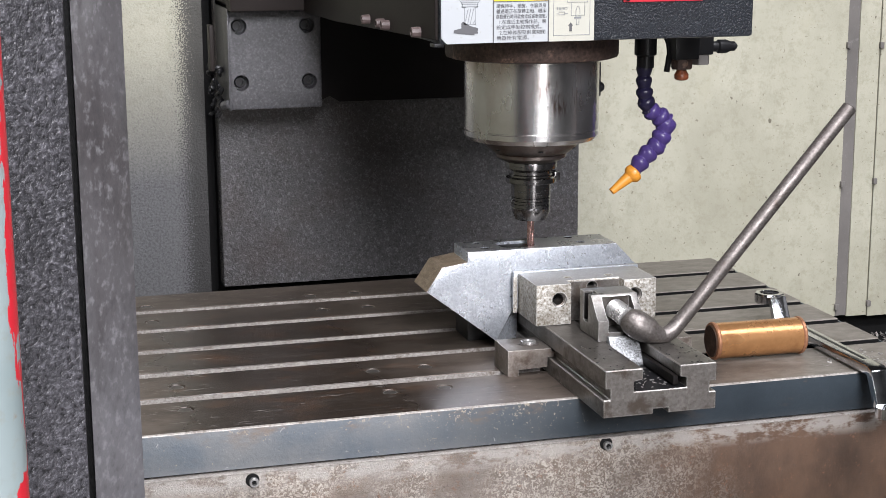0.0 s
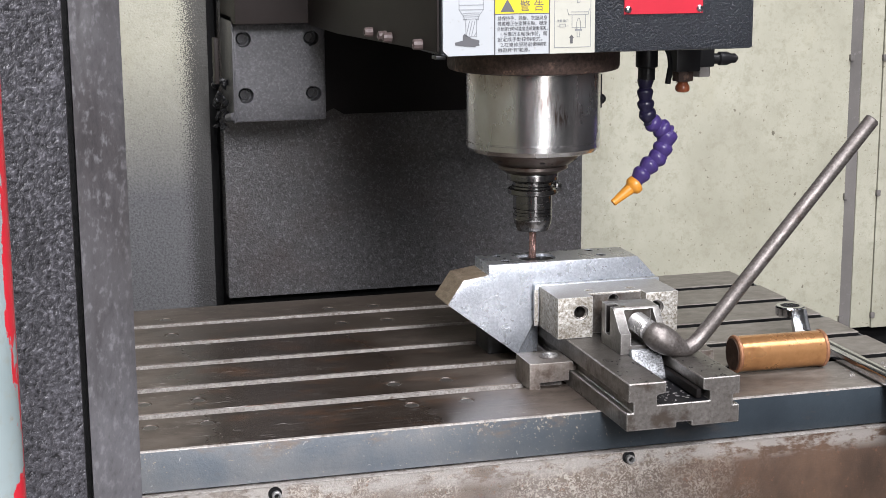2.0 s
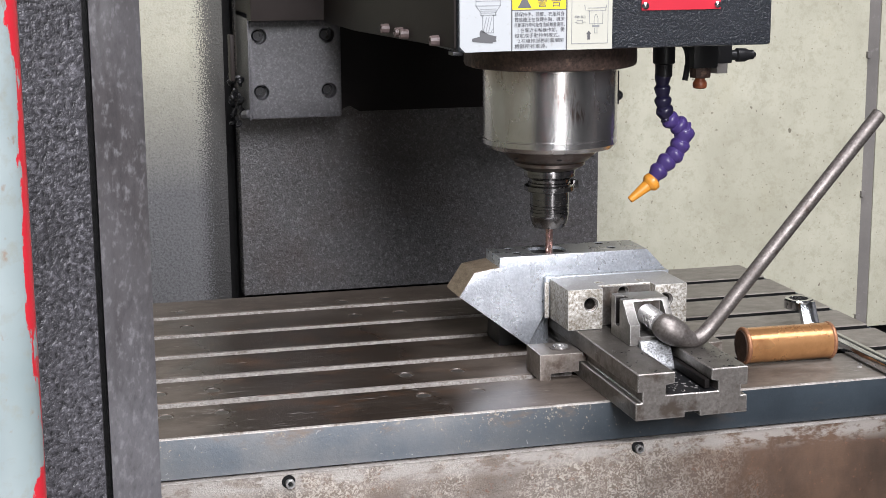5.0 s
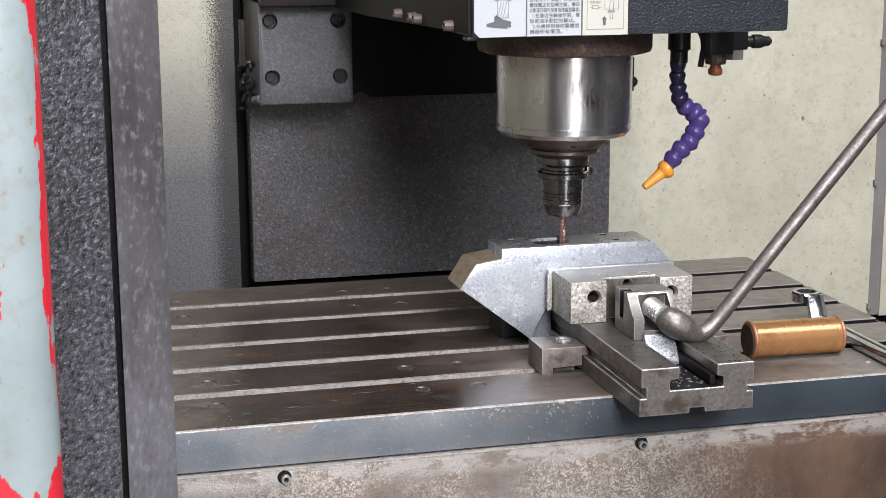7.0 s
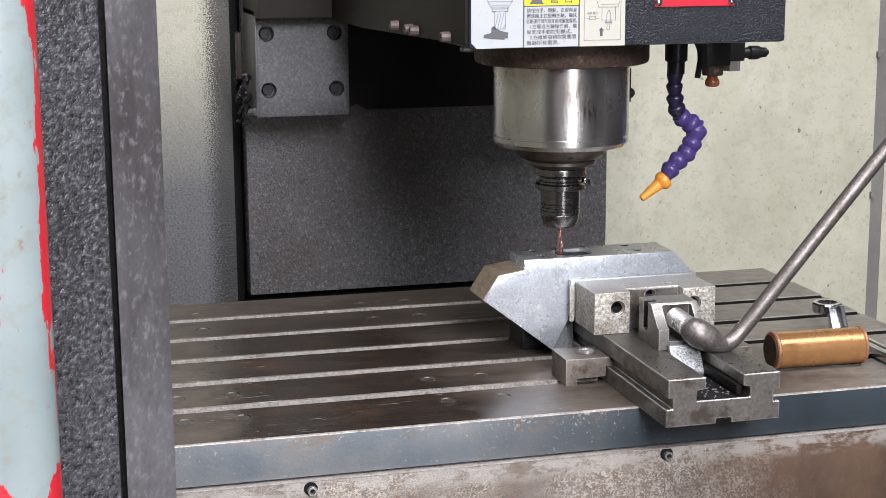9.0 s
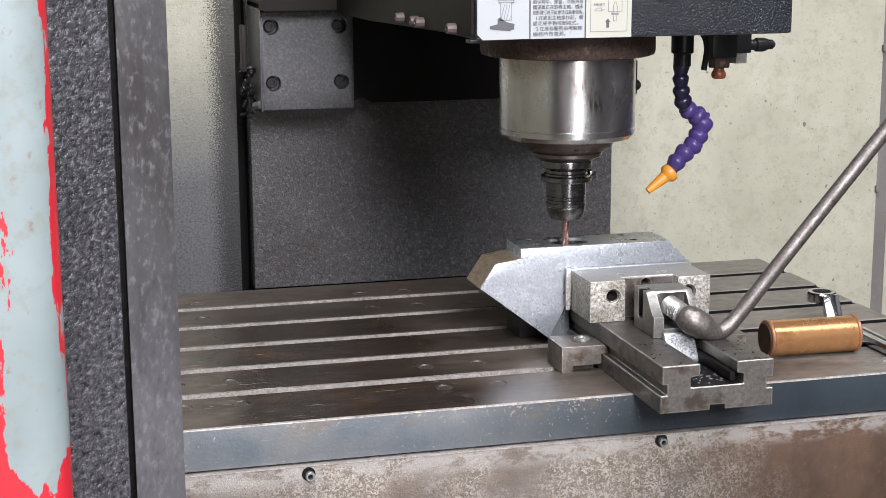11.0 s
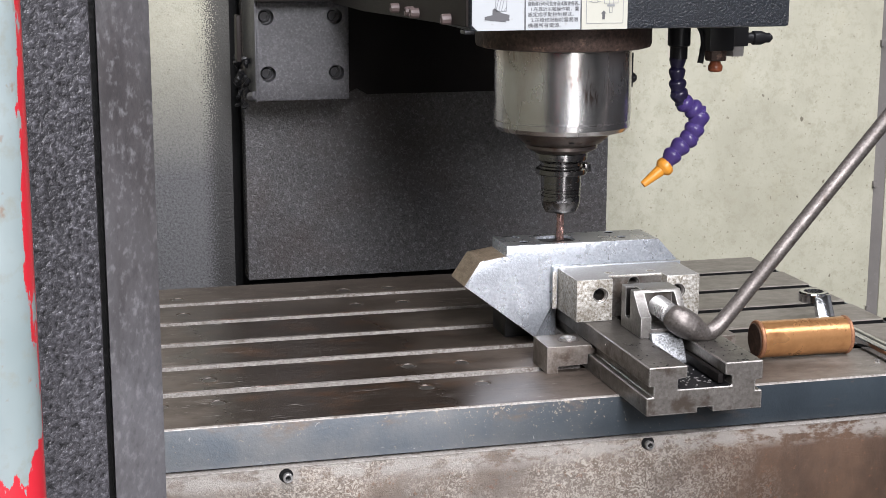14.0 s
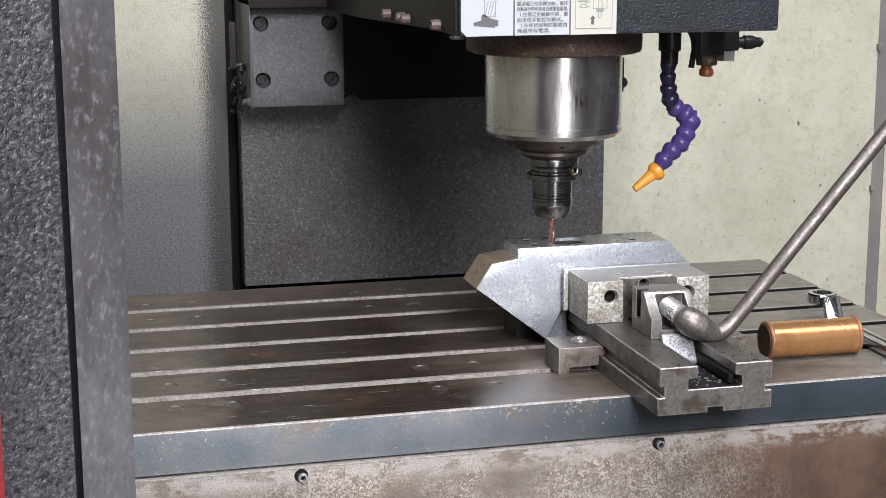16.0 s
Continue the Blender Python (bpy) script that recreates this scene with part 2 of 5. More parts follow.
def make_table_iron():
    m, nt, b = material("oily_cast_iron_table", 0.30)
    x, y = axis(nt, 0), axis(nt, 1)
    fine = tex(nt, 420, 5, 0.65, (0.4, 1, 1))
    blot = tex(nt, 9, 6, 0.6, (0.7, 1.5, 1), (4, 2, 0))
    mott = tex(nt, 55, 6, 0.7, (0.6, 1, 1), (1, 6, 2))
    # brown-grey iron, paler towards the end beyond the vise
    col = ramp(nt, blot, ((0.30, (0.058, 0.045, 0.036)), (0.52, (0.098, 0.078, 0.063)), (0.75, (0.145, 0.122, 0.103))))
    col = blend(nt, mult(nt, mask(nt, mott, 0.52, 0.66), 0.45), col, (0.165, 0.138, 0.115))
    col = blend(nt, mult(nt, mask(nt, mott, 0.46, 0.36), 0.55), col, (0.026, 0.020, 0.016))
    pale_end = mask(nt, mult(nt, x, mult(nt, blot, 0.25), "ADD"), 0.36, 0.50)
    col = blend(nt, mult(nt, pale_end, 0.85), col, ramp(nt, mott, ((0.35, (0.15, 0.135, 0.115)), (0.65, (0.27, 0.25, 0.22)))))
    # a pool of dark oil with rust in it
    edge = nt.nodes.new("ShaderNodeMath")
    edge.operation = "MULTIPLY_ADD"
    edge.inputs[1].default_value = 0.16
    nt.links.new(blot, edge.inputs[0])
    nt.links.new(x, edge.inputs[2])
    wet = mult(nt, mask(nt, edge.outputs[0], -0.275, -0.250), mask(nt, edge.outputs[0], 0.10, -0.02))
    wet = mult(nt, wet, mask(nt, y, 0.26, 0.10))
    rust = mask(nt, tex(nt, 13, 6, 0.7, (1, 1.6, 1), (9, 5, 0)), 0.53, 0.70)
    oil = blend(nt, mult(nt, rust, 0.85), (0.024, 0.0175, 0.0135), (0.095, 0.042, 0.018))
    col = blend(nt, mult(nt, wet, 0.80), col, oil)
    streak = tex(nt, 240, 4, 0.6, (0.03, 1, 1), (3, 3, 3))
    col = blend(nt, mult(nt, mask(nt, streak, 0.56, 0.70), 0.30), col, (0.14, 0.125, 0.110))
    scr = mult(nt, mask(nt, tex(nt, 300, 3, 0.6, (0.10, 1, 1), (7, 2, 4), 1.2), 0.62, 0.67), mask(nt, tex(nt, 7, 4, 0.6, (1, 1, 1), (1, 2, 9)), 0.54, 0.62))
    col = blend(nt, mult(nt, scr, 0.8), col, (0.36, 0.34, 0.32))
    specks = mask(nt, tex(nt, 260, 2, 0.5, (1, 1, 1), (6, 3, 2)), 0.735, 0.76)
    col = blend(nt, mult(nt, specks, 0.6), col, (0.36, 0.33, 0.30))
    r = nt.nodes.new("ShaderNodeMapRange")
    r.inputs["To Min"].default_value, r.inputs["To Max"].default_value = 0.46, 0.27
    nt.links.new(wet, r.inputs["Value"])
    finish(nt, b, col, r.outputs["Result"], fine, 0.0003, 0.35)
    return m


def make_blue_face():
    m, nt, b = material("blue_grey_table_paint")
    g = tex(nt, 260, 5, 0.6, (1, 1, 1))
    big = tex(nt, 9, 6, 0.65)
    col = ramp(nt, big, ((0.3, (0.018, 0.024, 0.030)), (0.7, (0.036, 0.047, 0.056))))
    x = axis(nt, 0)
    # paler blue-grey towards the left end
    pale_left = mult(nt, mask(nt, x, 0.10, -0.12), 0.70)
    col = blend(nt, pale_left, col, ramp(nt, tex(nt, 16, 5, 0.6, (1, 1, 1), (3, 3, 6)), ((0.35, (0.150, 0.172, 0.194)), (0.65, (0.235, 0.240, 0.240)))))
    chips = mult(nt, mask(nt, tex(nt, 170, 4, 0.65, (1, 1, 1), (8, 1, 1), 0.8), 0.655, 0.675), mask(nt, tex(nt, 14, 3, 0.6, (1, 1, 1), (2, 4, 1)), 0.45, 0.58))
    col = blend(nt, mult(nt, mult(nt, chips, 0.8), mask(nt, x, 0.16, -0.10)), col, (0.40, 0.40, 0.39))
    top = mult(nt, mask(nt, axis(nt, 2), 0.190, 0.219), mask(nt, tex(nt, 16, 4, 0.6, (1, 1, 1), (5, 1, 1)), 0.45, 0.6))
    flake = mask(nt, mult(nt, tex(nt, 260, 6, 0.7, (1, 1, 1), (2, 8, 1)), mult(nt, top, 0.10), "ADD"), 0.645, 0.665)
    col = blend(nt, mult(nt, mult(nt, flake, 0.85), mask(nt, x, 0.20, 0.06)), col, (0.33, 0.285, 0.225))
    rusty = mult(nt, mask(nt, tex(nt, 14, 6, 0.7, (1, 1, 2.2), (1, 7, 3)), 0.58, 0.72), mask(nt, axis(nt, 2), 0.180, 0.218))
    col = blend(nt, mult(nt, rusty, 0.75), col, (0.17, 0.112, 0.070))
    finish(nt, b, col, 0.33, g, 0.0010, 0.6)
    return m


def make_apron():
    m, nt, b = material("rust_stained_bare_steel", 0.35)
    fine = tex(nt, 420, 5, 0.7)
    col = ramp(nt, tex(nt, 22, 7, 0.7, (1, 1, 1), (2, 2, 5)), ((0.35, (0.145, 0.124, 0.106)), (0.65, (0.245, 0.216, 0.190))))
    x, z = axis(nt, 0), axis(nt, 2)
    warm = mask(nt, tex(nt, 10, 6, 0.65, (1, 1, 1), (6, 1, 1)), 0.42, 0.62)
    col = blend(nt, mult(nt, warm, 0.35), col, (0.19, 0.128, 0.088))
    # the end beyond the vise is browner
    right = mult(nt, mask(nt, x, 0.07, 0.25), 0.92)
    col = blend(nt, right, col, ramp(nt, tex(nt, 16, 6, 0.7, (1, 1, 0.6), (1, 5, 8)), ((0.38, (0.060, 0.036, 0.024)), (0.62, (0.125, 0.074, 0.047)))))
    zone = mask(nt, tex(nt, 9, 4, 0.6, (1, 1, 1), (4, 7, 2)), 0.34, 0.50)
    zone = mult(nt, zone, mask(nt, x, -0.36, -0.24))
    cream = mult(nt, mask(nt, tex(nt, 200, 6, 0.65, (1, 1, 1), (3, 8, 2), 1.6), 0.46, 0.58), zone)
    col = blend(nt, mult(nt, cream, mult(nt, mask(nt, x, 0.30, 0.12), 0.78)), col, (0.53, 0.48, 0.415))
    rust = mask(nt, tex(nt, 130, 7, 0.75, (1, 1, 1), (9, 2, 3)), 0.60, 0.64)
    col = blend(nt, mult(nt, rust, 0.6), col, (0.20, 0.105, 0.065))
    dark = mask(nt, tex(nt, 240, 6, 0.7, (1, 1, 1), (5, 5, 1)), 0.60, 0.63)
    col = blend(nt, mult(nt, dark, 0.6), col, (0.085, 0.062, 0.048))
    strip = mult(nt, mask(nt, z, 0.148, 0.162), mask(nt, tex(nt, 60, 6, 0.7, (0.5, 1, 1), (1, 1, 8)), 0.42, 0.52))
    col = blend(nt, mult(nt, strip, 0.7), col, (0.38, 0.36, 0.33))
    finish(nt, b, col, 0.46, fine, 0.0012, 0.7)
    return m


def make_beige(name, greyed):
    m, nt, b = material(name)
    g = tex(nt, 240, 4, 0.6)
    big = tex(nt, 3.5, 6, 0.6)
    col = ramp(nt, big, ((0.3, (0.345, 0.336, 0.258)), (0.7, (0.475, 0.464, 0.370))))
    stain = mask(nt, tex(nt, 14, 6, 0.7, (1, 1, 0.5), (4, 4, 2)), 0.56, 0.78)
    col = blend(nt, mult(nt, stain, 0.35), col, (0.36, 0.33, 0.22))
    specks = mask(nt, tex(nt, 55, 2, 0.5, (1, 1, 1), (7, 3, 9)), 0.735, 0.76)
    col = blend(nt, mult(nt, specks, 0.85), col, (0.10, 0.085, 0.06))
    mott = tex(nt, 70, 6, 0.7, (1, 1, 1), (2, 5, 1))
    patchy = tex(nt, 9, 6, 0.65, (1, 1, 0.6), (6, 6, 1))
    col = blend(nt, mult(nt, mask(nt, patchy, 0.48, 0.66), 0.4), col, (0.30, 0.29, 0.22))
    col = blend(nt, mult(nt, mask(nt, mott, 0.49, 0.66), 0.5), col, (0.285, 0.272, 0.198))
    tiny = mask(nt, tex(nt, 150, 2, 0.5, (1, 1, 1), (1, 4, 6)), 0.69, 0.73)
    col = blend(nt, mult(nt, tiny, 0.6), col, (0.14, 0.12, 0.08))
    if greyed:
        # greyer with fine black grit towards the lower part, coarse black spots beside the column
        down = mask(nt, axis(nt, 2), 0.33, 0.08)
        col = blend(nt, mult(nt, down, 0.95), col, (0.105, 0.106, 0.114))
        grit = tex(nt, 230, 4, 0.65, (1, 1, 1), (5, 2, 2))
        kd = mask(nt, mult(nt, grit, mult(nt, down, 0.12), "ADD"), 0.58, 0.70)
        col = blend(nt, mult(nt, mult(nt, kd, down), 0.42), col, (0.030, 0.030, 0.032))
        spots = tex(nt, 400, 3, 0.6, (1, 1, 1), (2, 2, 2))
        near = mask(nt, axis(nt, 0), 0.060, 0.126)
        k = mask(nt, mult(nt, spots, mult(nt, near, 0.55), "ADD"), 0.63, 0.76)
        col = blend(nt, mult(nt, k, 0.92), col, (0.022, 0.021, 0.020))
        pale = mask(nt, tex(nt, 420, 2, 0.5, (1, 1, 1), (6, 1, 4)), 0.70, 0.74)
        col = blend(nt, mult(nt, pale, 0.5), col, (0.30, 0.30, 0.29))
    finish(nt, b, col, 0.42 if greyed else 0.5, g, 0.0018 if greyed else 0.0008, 0.8 if greyed else 0.5)
    return m


def make_column():
    m, nt, b = material("sprayed_dark_column_paint")
    g = tex(nt, 210, 3, 0.55, (1, 1, 1), (0, 0, 0), 0.8)
    dots = tex(nt, 210, 3, 0.6, (1, 1, 1), (2, 5, 2), 1.2)
    big = tex(nt, 4, 5, 0.6, (1, 1, 1), (1, 2, 3))
    col = ramp(nt, big, ((0.3, (0.072, 0.070, 0.071)), (0.7, (0.108, 0.105, 0.106))))
    col = blend(nt, mult(nt, mask(nt, dots, 0.54, 0.66), 0.5), col, (0.24, 0.24, 0.245))
    col = blend(nt, mult(nt, mask(nt, dots, 0.46, 0.34), 0.5), col, (0.026, 0.025, 0.025))
    brown = mask(nt, tex(nt, 3, 4, 0.6, (1, 1, 1), (8, 2, 1)), 0.50, 0.68)
    col = blend(nt, mult(nt, brown, 0.5), col, (0.075, 0.055, 0.048))
    b.inputs["Specular IOR Level"].default_value = 0.45
    finish(nt, b, col, 0.27, g, 0.0026, 0.75)
    return m


def make_flange():
    m, nt, b = material("grey_hammered_flange")
    g = tex(nt, 260, 3, 0.6)
    mid = tex(nt, 30, 5, 0.65, (1, 1, 0.6), (3, 3, 1))
    big = tex(nt, 7, 5, 0.6, (1, 1, 0.7), (2, 9, 4))
    col = ramp(nt, big, ((0.36, (0.066, 0.061, 0.062)), (0.64, (0.132, 0.129, 0.136))))
    col = blend(nt, mult(nt, mask(nt, mid, 0.46, 0.30), 0.7), col, (0.035, 0.032, 0.033))
    col = blend(nt, mult(nt, mask(nt, mid, 0.54, 0.70), 0.4), col, (0.22, 0.22, 0.22))
    spot = tex(nt, 200, 3, 0.6, (1, 1, 1), (5, 1, 3))
    col = blend(nt, mult(nt, mask(nt, spot, 0.54, 0.70), 0.35), col, (0.30, 0.30, 0.31))
    col = blend(nt, mult(nt, mask(nt, spot, 0.45, 0.32), 0.35), col, (0.035, 0.034, 0.037))
    finish(nt, b, col, 0.44, g, 0.0005, 0.4)
    return m


def make_quill():
    """Polished round steel: faint turning marks, brown stains and a patch of rusty scratches on the front."""
    m, nt, b = material("polished_stained_spindle_steel", 1.0)
    x, y, z = axis(nt, 0), axis(nt, 1), axis(nt, 2)
    fine = tex(nt, 300, 4, 0.6, (1, 1, 4))
    cloud = tex(nt, 22, 5, 0.6, (1, 1, 0.6), (3, 1, 7))
    col = ramp(nt, cloud, ((0.30, (0.66, 0.645, 0.635)), (0.70, (0.84, 0.835, 0.83))))
    col = blend(nt, mult(nt, mask(nt, tex(nt, 16, 5, 0.6, (1, 1, 0.5), (8, 3, 2)), 0.52, 0.70), 0.5), col, (0.50, 0.41, 0.36))
    # brown film below the flange, clean polished ring at the lower end
    film = mult(nt, mask(nt, z, 0.074, 0.100), mask(nt, cloud, 0.36, 0.56))
    col = blend(nt, mult(nt, film, 0.7), col, (0.30, 0.21, 0.165))
    line = tex(nt, 190, 4, 0.7, (1, 1, 0.16), (4, 4, 1), 0.5)
    patch = mult(nt, mult(nt, mask(nt, z, 0.036, 0.050), mask(nt, z, 0.088, 0.074)), mult(nt, mask(nt, x, -0.030, -0.012), mask(nt, x, 0.040, 0.020)))
    patch = mult(nt, patch, mask(nt, y, 0.0, -0.02))
    col = blend(nt, mult(nt, mult(nt, patch, mask(nt, line, 0.53, 0.60)), 0.85), col, (0.17, 0.085, 0.055))
    ticks = mult(nt, mask(nt, tex(nt, 150, 3, 0.6, (1, 1, 0.2), (1, 8, 3)), 0.66, 0.70), mask(nt, cloud, 0.42, 0.55))
    col = blend(nt, mult(nt, ticks, 0.6), col, (0.22, 0.15, 0.12))
    r = nt.nodes.new("ShaderNodeMapRange")
    r.inputs["To Min"].default_value, r.inputs["To Max"].default_value = 0.19, 0.33
    r.inputs["From Min"].default_value, r.inputs["From Max"].default_value = 0.3, 0.7
    nt.links.new(cloud, r.inputs["Value"])
    finish(nt, b, col, r.outputs["Result"], fine, 0.00005, 0.3)
    return m


def make_door_tube():
    m, nt, b = material("chipped_pale_blue_over_red")
    a = tex(nt, 75, 6, 0.66, (1, 1, 0.40), (3.2, 1, 0.3))
    fine = tex(nt, 160, 5, 0.6)
    big = tex(nt, 12, 4, 0.6)
    pale = ramp(nt, big, ((0.3, (0.20, 0.245, 0.245)), (0.7, (0.28, 0.325, 0.325))))
    pale = blend(nt, mult(nt, mask(nt, fine, 0.50, 0.68), 0.6), pale, (0.21, 0.215, 0.18))
    pale = blend(nt, mult(nt, mask(nt, tex(nt, 210, 3, 0.6, (1, 1, 0.7), (4, 4, 7)), 0.64, 0.72), 0.7), pale, (0.20, 0.125, 0.085))
    x, z = axis(nt, 0), axis(nt, 2)
    worn = mult(nt, mult(nt, mask(nt, x, 0.0296, 0.0326), 0.20), mult(nt, mask(nt, x, 0.0190, 0.0120), 0.145), "ADD")
    worn = mult(nt, worn, mult(nt, mask(nt, z, 1.181, 1.165), 0.27), "ADD")
    chips = mask(nt, mult(nt, a, worn, "ADD"), 0.655, 0.665)
    col = blend(nt, chips, pale, (0.50, 0.018, 0.030))
    finish(nt, b, col, 0.4, mult(nt, chips, -1.0, "MULTIPLY"), 0.0006, 0.6)
    return m


M["table"] = make_table_iron()
M["blue"] = make_blue_face()
M["apron"] = make_apron()
M["beige"] = make_beige("beige_enclosure_paint", False)
M["beige_greyed"] = make_beige("beige_paint_with_black_overspray", True)
M["column"] = make_column()
M["tube"] = make_door_tube()
M["post_smooth"] = make_flange()
M["spindle"] = make_quill()


# ---- builders ----
BASE = {}


def thing(name, base, label, category, group=""):
    e = new(name)
    e.empty_display_size = 0.02
    e.location = base
    BASE[e.name] = Vector(base)
    return tagged(e, label, category, group)


def part(name, bm, mat, parent=None, label="", smooth=30):
    base = BASE[parent.name] if parent else Vector((0, 0, 0))
    bmesh.ops.recalc_face_normals(bm, faces=bm.faces[:])
    if base.length:
        bmesh.ops.translate(bm, verts=bm.verts[:], vec=-base)
    me = bpy.data.meshes.new(name)
    bm.to_mesh(me)
    bm.free()
    me.materials.append(mat)
    if smooth:
        for p in me.polygons:
            p.use_smooth = True
        me.set_sharp_from_angle(angle=radians(smooth))
    ob = new(name, me)
    if parent:
        ob.parent = parent
        BASE[ob.name] = base
    if label:
        ob["label"] = label
    return ob


def structure(name, bm, mat, label, smooth=30):
    return tagged(part(name, bm, mat, None, "", smooth), label, "", "", "structure")


def soften(bm, w, seg=2, angle=25):
    if w <= 0:
        return bm
    bm.normal_update()
    es = [e for e in bm.edges if len(e.link_faces) == 2 and e.calc_face_angle(0) > radians(angle)]
    bmesh.ops.bevel(bm, geom=es, offset=w, segments=seg, profile=0.6, affect="EDGES", clamp_overlap=True)
    return bm


def box(x0, x1, y0, y1, z0, z1, w=0.0, bm=None):
    b = bmesh.new()
    bmesh.ops.create_cube(b, size=1.0)
    for v in b.verts:
        v.co = Vector((x0 if v.co.x < 0 else x1, y0 if v.co.y < 0 else y1, z0 if v.co.z < 0 else z1))
    soften(b, w)
    return join(bm, b)


def join(bm, b):
    if bm is None:
        return b
    me = bpy.data.meshes.new("tmp")
    b.to_mesh(me)
    bm.from_mesh(me)
    b.free()
    bpy.data.meshes.remove(me)
    return bm


def prism(poly, along, a0, a1, w=0.0, bm=None, seg=2):
    """poly: the outline in the two other axes, in the order x, y, z."""
    b = bmesh.new()

    def at(p, a):
        return {"x": (a, *p), "y": (p[0], a, p[1]), "z": (*p, a)}[along]
    lo = [b.verts.new(at(p, a0)) for p in poly]
    hi = [b.verts.new(at(p, a1)) for p in poly]
    n = len(poly)
    b.faces.new(lo)
    b.faces.new(hi)
    for i in range(n):
        b.faces.new((lo[i], lo[(i + 1) % n], hi[(i + 1) % n], hi[i]))
    bmesh.ops.recalc_face_normals(b, faces=b.faces[:])
    soften(b, w, seg)
    return join(bm, b)


def revolve(profile, m, n=48, bm=None):
    """profile: (radius, height) from one end to the other, turned round the z axis of the pose m."""
    b = bmesh.new()
    rings = []
    for r, z in profile:
        if r < 1e-6:
            rings.append([b.verts.new(m @ Vector((0, 0, z)))])
        else:
            rings.append([b.verts.new(m @ Vector((r * math.cos(2 * math.pi * i / n), r * math.sin(2 * math.pi * i / n), z))) for i in range(n)])
    for p, q in zip(rings, rings[1:]):
        for i in range(n):
            j = (i + 1) % n
            if len(p) == 1 and len(q) > 1:
                b.faces.new((p[0], q[i], q[j]))
            elif len(q) == 1 and len(p) > 1:
                b.faces.new((p[i], p[j], q[0]))
            elif len(p) > 1:
                b.faces.new((p[i], p[j], q[j], q[i]))
    for ring in (rings[0], rings[-1]):
        if len(ring) > 1:
            b.faces.new(ring)
    return join(bm, b)


def aim(p, q):
    """A pose at p whose z axis points at q."""
    d = Vector(q) - Vector(p)
    return Matrix.Translation(p) @ d.to_track_quat("Z", "Y").to_matrix().to_4x4()


def rod(p, q, r, n=24, c=0.0, bm=None):
    ln = (Vector(q) - Vector(p)).length
    prof = [(max(r - c, 0.0001), 0), (r, c), (r, ln - c), (max(r - c, 0.0001), ln)] if c else [(r, 0), (r, ln)]
    return revolve(prof, aim(p, q), n, bm)


def sweep(points, radii, n=20, bm=None):
    """A round tube along points; radii: one for each."""
    b = bmesh.new()
    pts = [Vector(p) for p in points]
    side = None
    rings = []
    for i, p in enumerate(pts):
        d = (pts[min(i + 1, len(pts) - 1)] - pts[max(i - 1, 0)]).normalized()
        if side is None:
            side = d.orthogonal().normalized()
        side = (side - d * side.dot(d)).normalized()
        up = d.cross(side)
        rings.append([b.verts.new(p + radii[i] * (math.cos(2 * math.pi * k / n) * side + math.sin(2 * math.pi * k / n) * up)) for k in range(n)])
    for r0, r1 in zip(rings, rings[1:]):
        for i in range(n):
            b.faces.new((r0[i], r0[(i + 1) % n], r1[(i + 1) % n], r1[i]))
    b.faces.new(rings[0])
    b.faces.new(rings[-1])
    return join(bm, b)


def smooth_path(ctrl, per=6):
    """Points on a smooth curve through ctrl."""
    c = [Vector(p) for p in ctrl]
    c = [2 * c[0] - c[1], *c, 2 * c[-1] - c[-2]]
    out = []
    for i in range(1, len(c) - 2):
        a, b0, b1, d = c[i - 1], c[i], c[i + 1], c[i + 2]
        for k in range(per):
            t = k / per
            out.append(0.5 * (2 * b0 + (b1 - a) * t + (2 * a - 5 * b0 + 4 * b1 - d) * t * t + (3 * b0 - a - 3 * b1 + d) * t ** 3))
    out.append(c[-2])
    return out


def disc_cut(ob, cutters):
    """Cut holes through ob with the given bmeshes."""
    for bm in cutters:
        bmesh.ops.recalc_face_normals(bm, faces=bm.faces[:])
        me = bpy.data.meshes.new("cut")
        base = BASE.get(ob.name, Vector((0, 0, 0)))
        bmesh.ops.translate(bm, verts=bm.verts[:], vec=-base)
        bm.to_mesh(me)
        bm.free()
        c = new("cutter", me)
        if ob.parent:
            c.location = base
        md = ob.modifiers.new("hole", "BOOLEAN")
        md.operation, md.object, md.solver = "DIFFERENCE", c, "EXACT"
        bpy.context.view_layer.update()
        dg = bpy.context.evaluated_depsgraph_get()
        out = bpy.data.meshes.new_from_object(ob.evaluated_get(dg))
        ob.modifiers.remove(md)
        ob.data = out
        bpy.data.objects.remove(c)
    ob.data.set_sharp_from_angle(angle=radians(30))
    return ob


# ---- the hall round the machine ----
# unseen surfaces, kept dark so that less light bounces onto the column
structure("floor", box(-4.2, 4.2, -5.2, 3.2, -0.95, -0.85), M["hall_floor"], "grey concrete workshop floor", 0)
_w = box(-4.2, -1.15, -5.2, -5.0, -0.85, 3.6)
box(0.45, 4.2, -5.2, -5.0, -0.85, 3.6, 0, _w)
box(-1.15, 0.45, -5.2, -5.0, 3.35, 3.6, 0, _w)
box(0.35, 0.45, -5.2, -5.0, 1.65, 3.35, 0, _w)
box(-1.15, 0.45, -5.2, -5.0, 1.60, 1.65, 0, _w)
box(-1.15, -0.35, -5.2, -5.0, -0.85, 1.60, 0, _w)
structure("wall_south", _w, M["hall_wall"], "unseen dark hall wall limiting bounced light, with a high window and a doorway", 0)
structure("wall_north", box(-4.2, 4.2, 3.0, 3.2, -0.85, 3.6), M["hall_wall"], "unseen hall wall, dark to limit bounced light", 0)
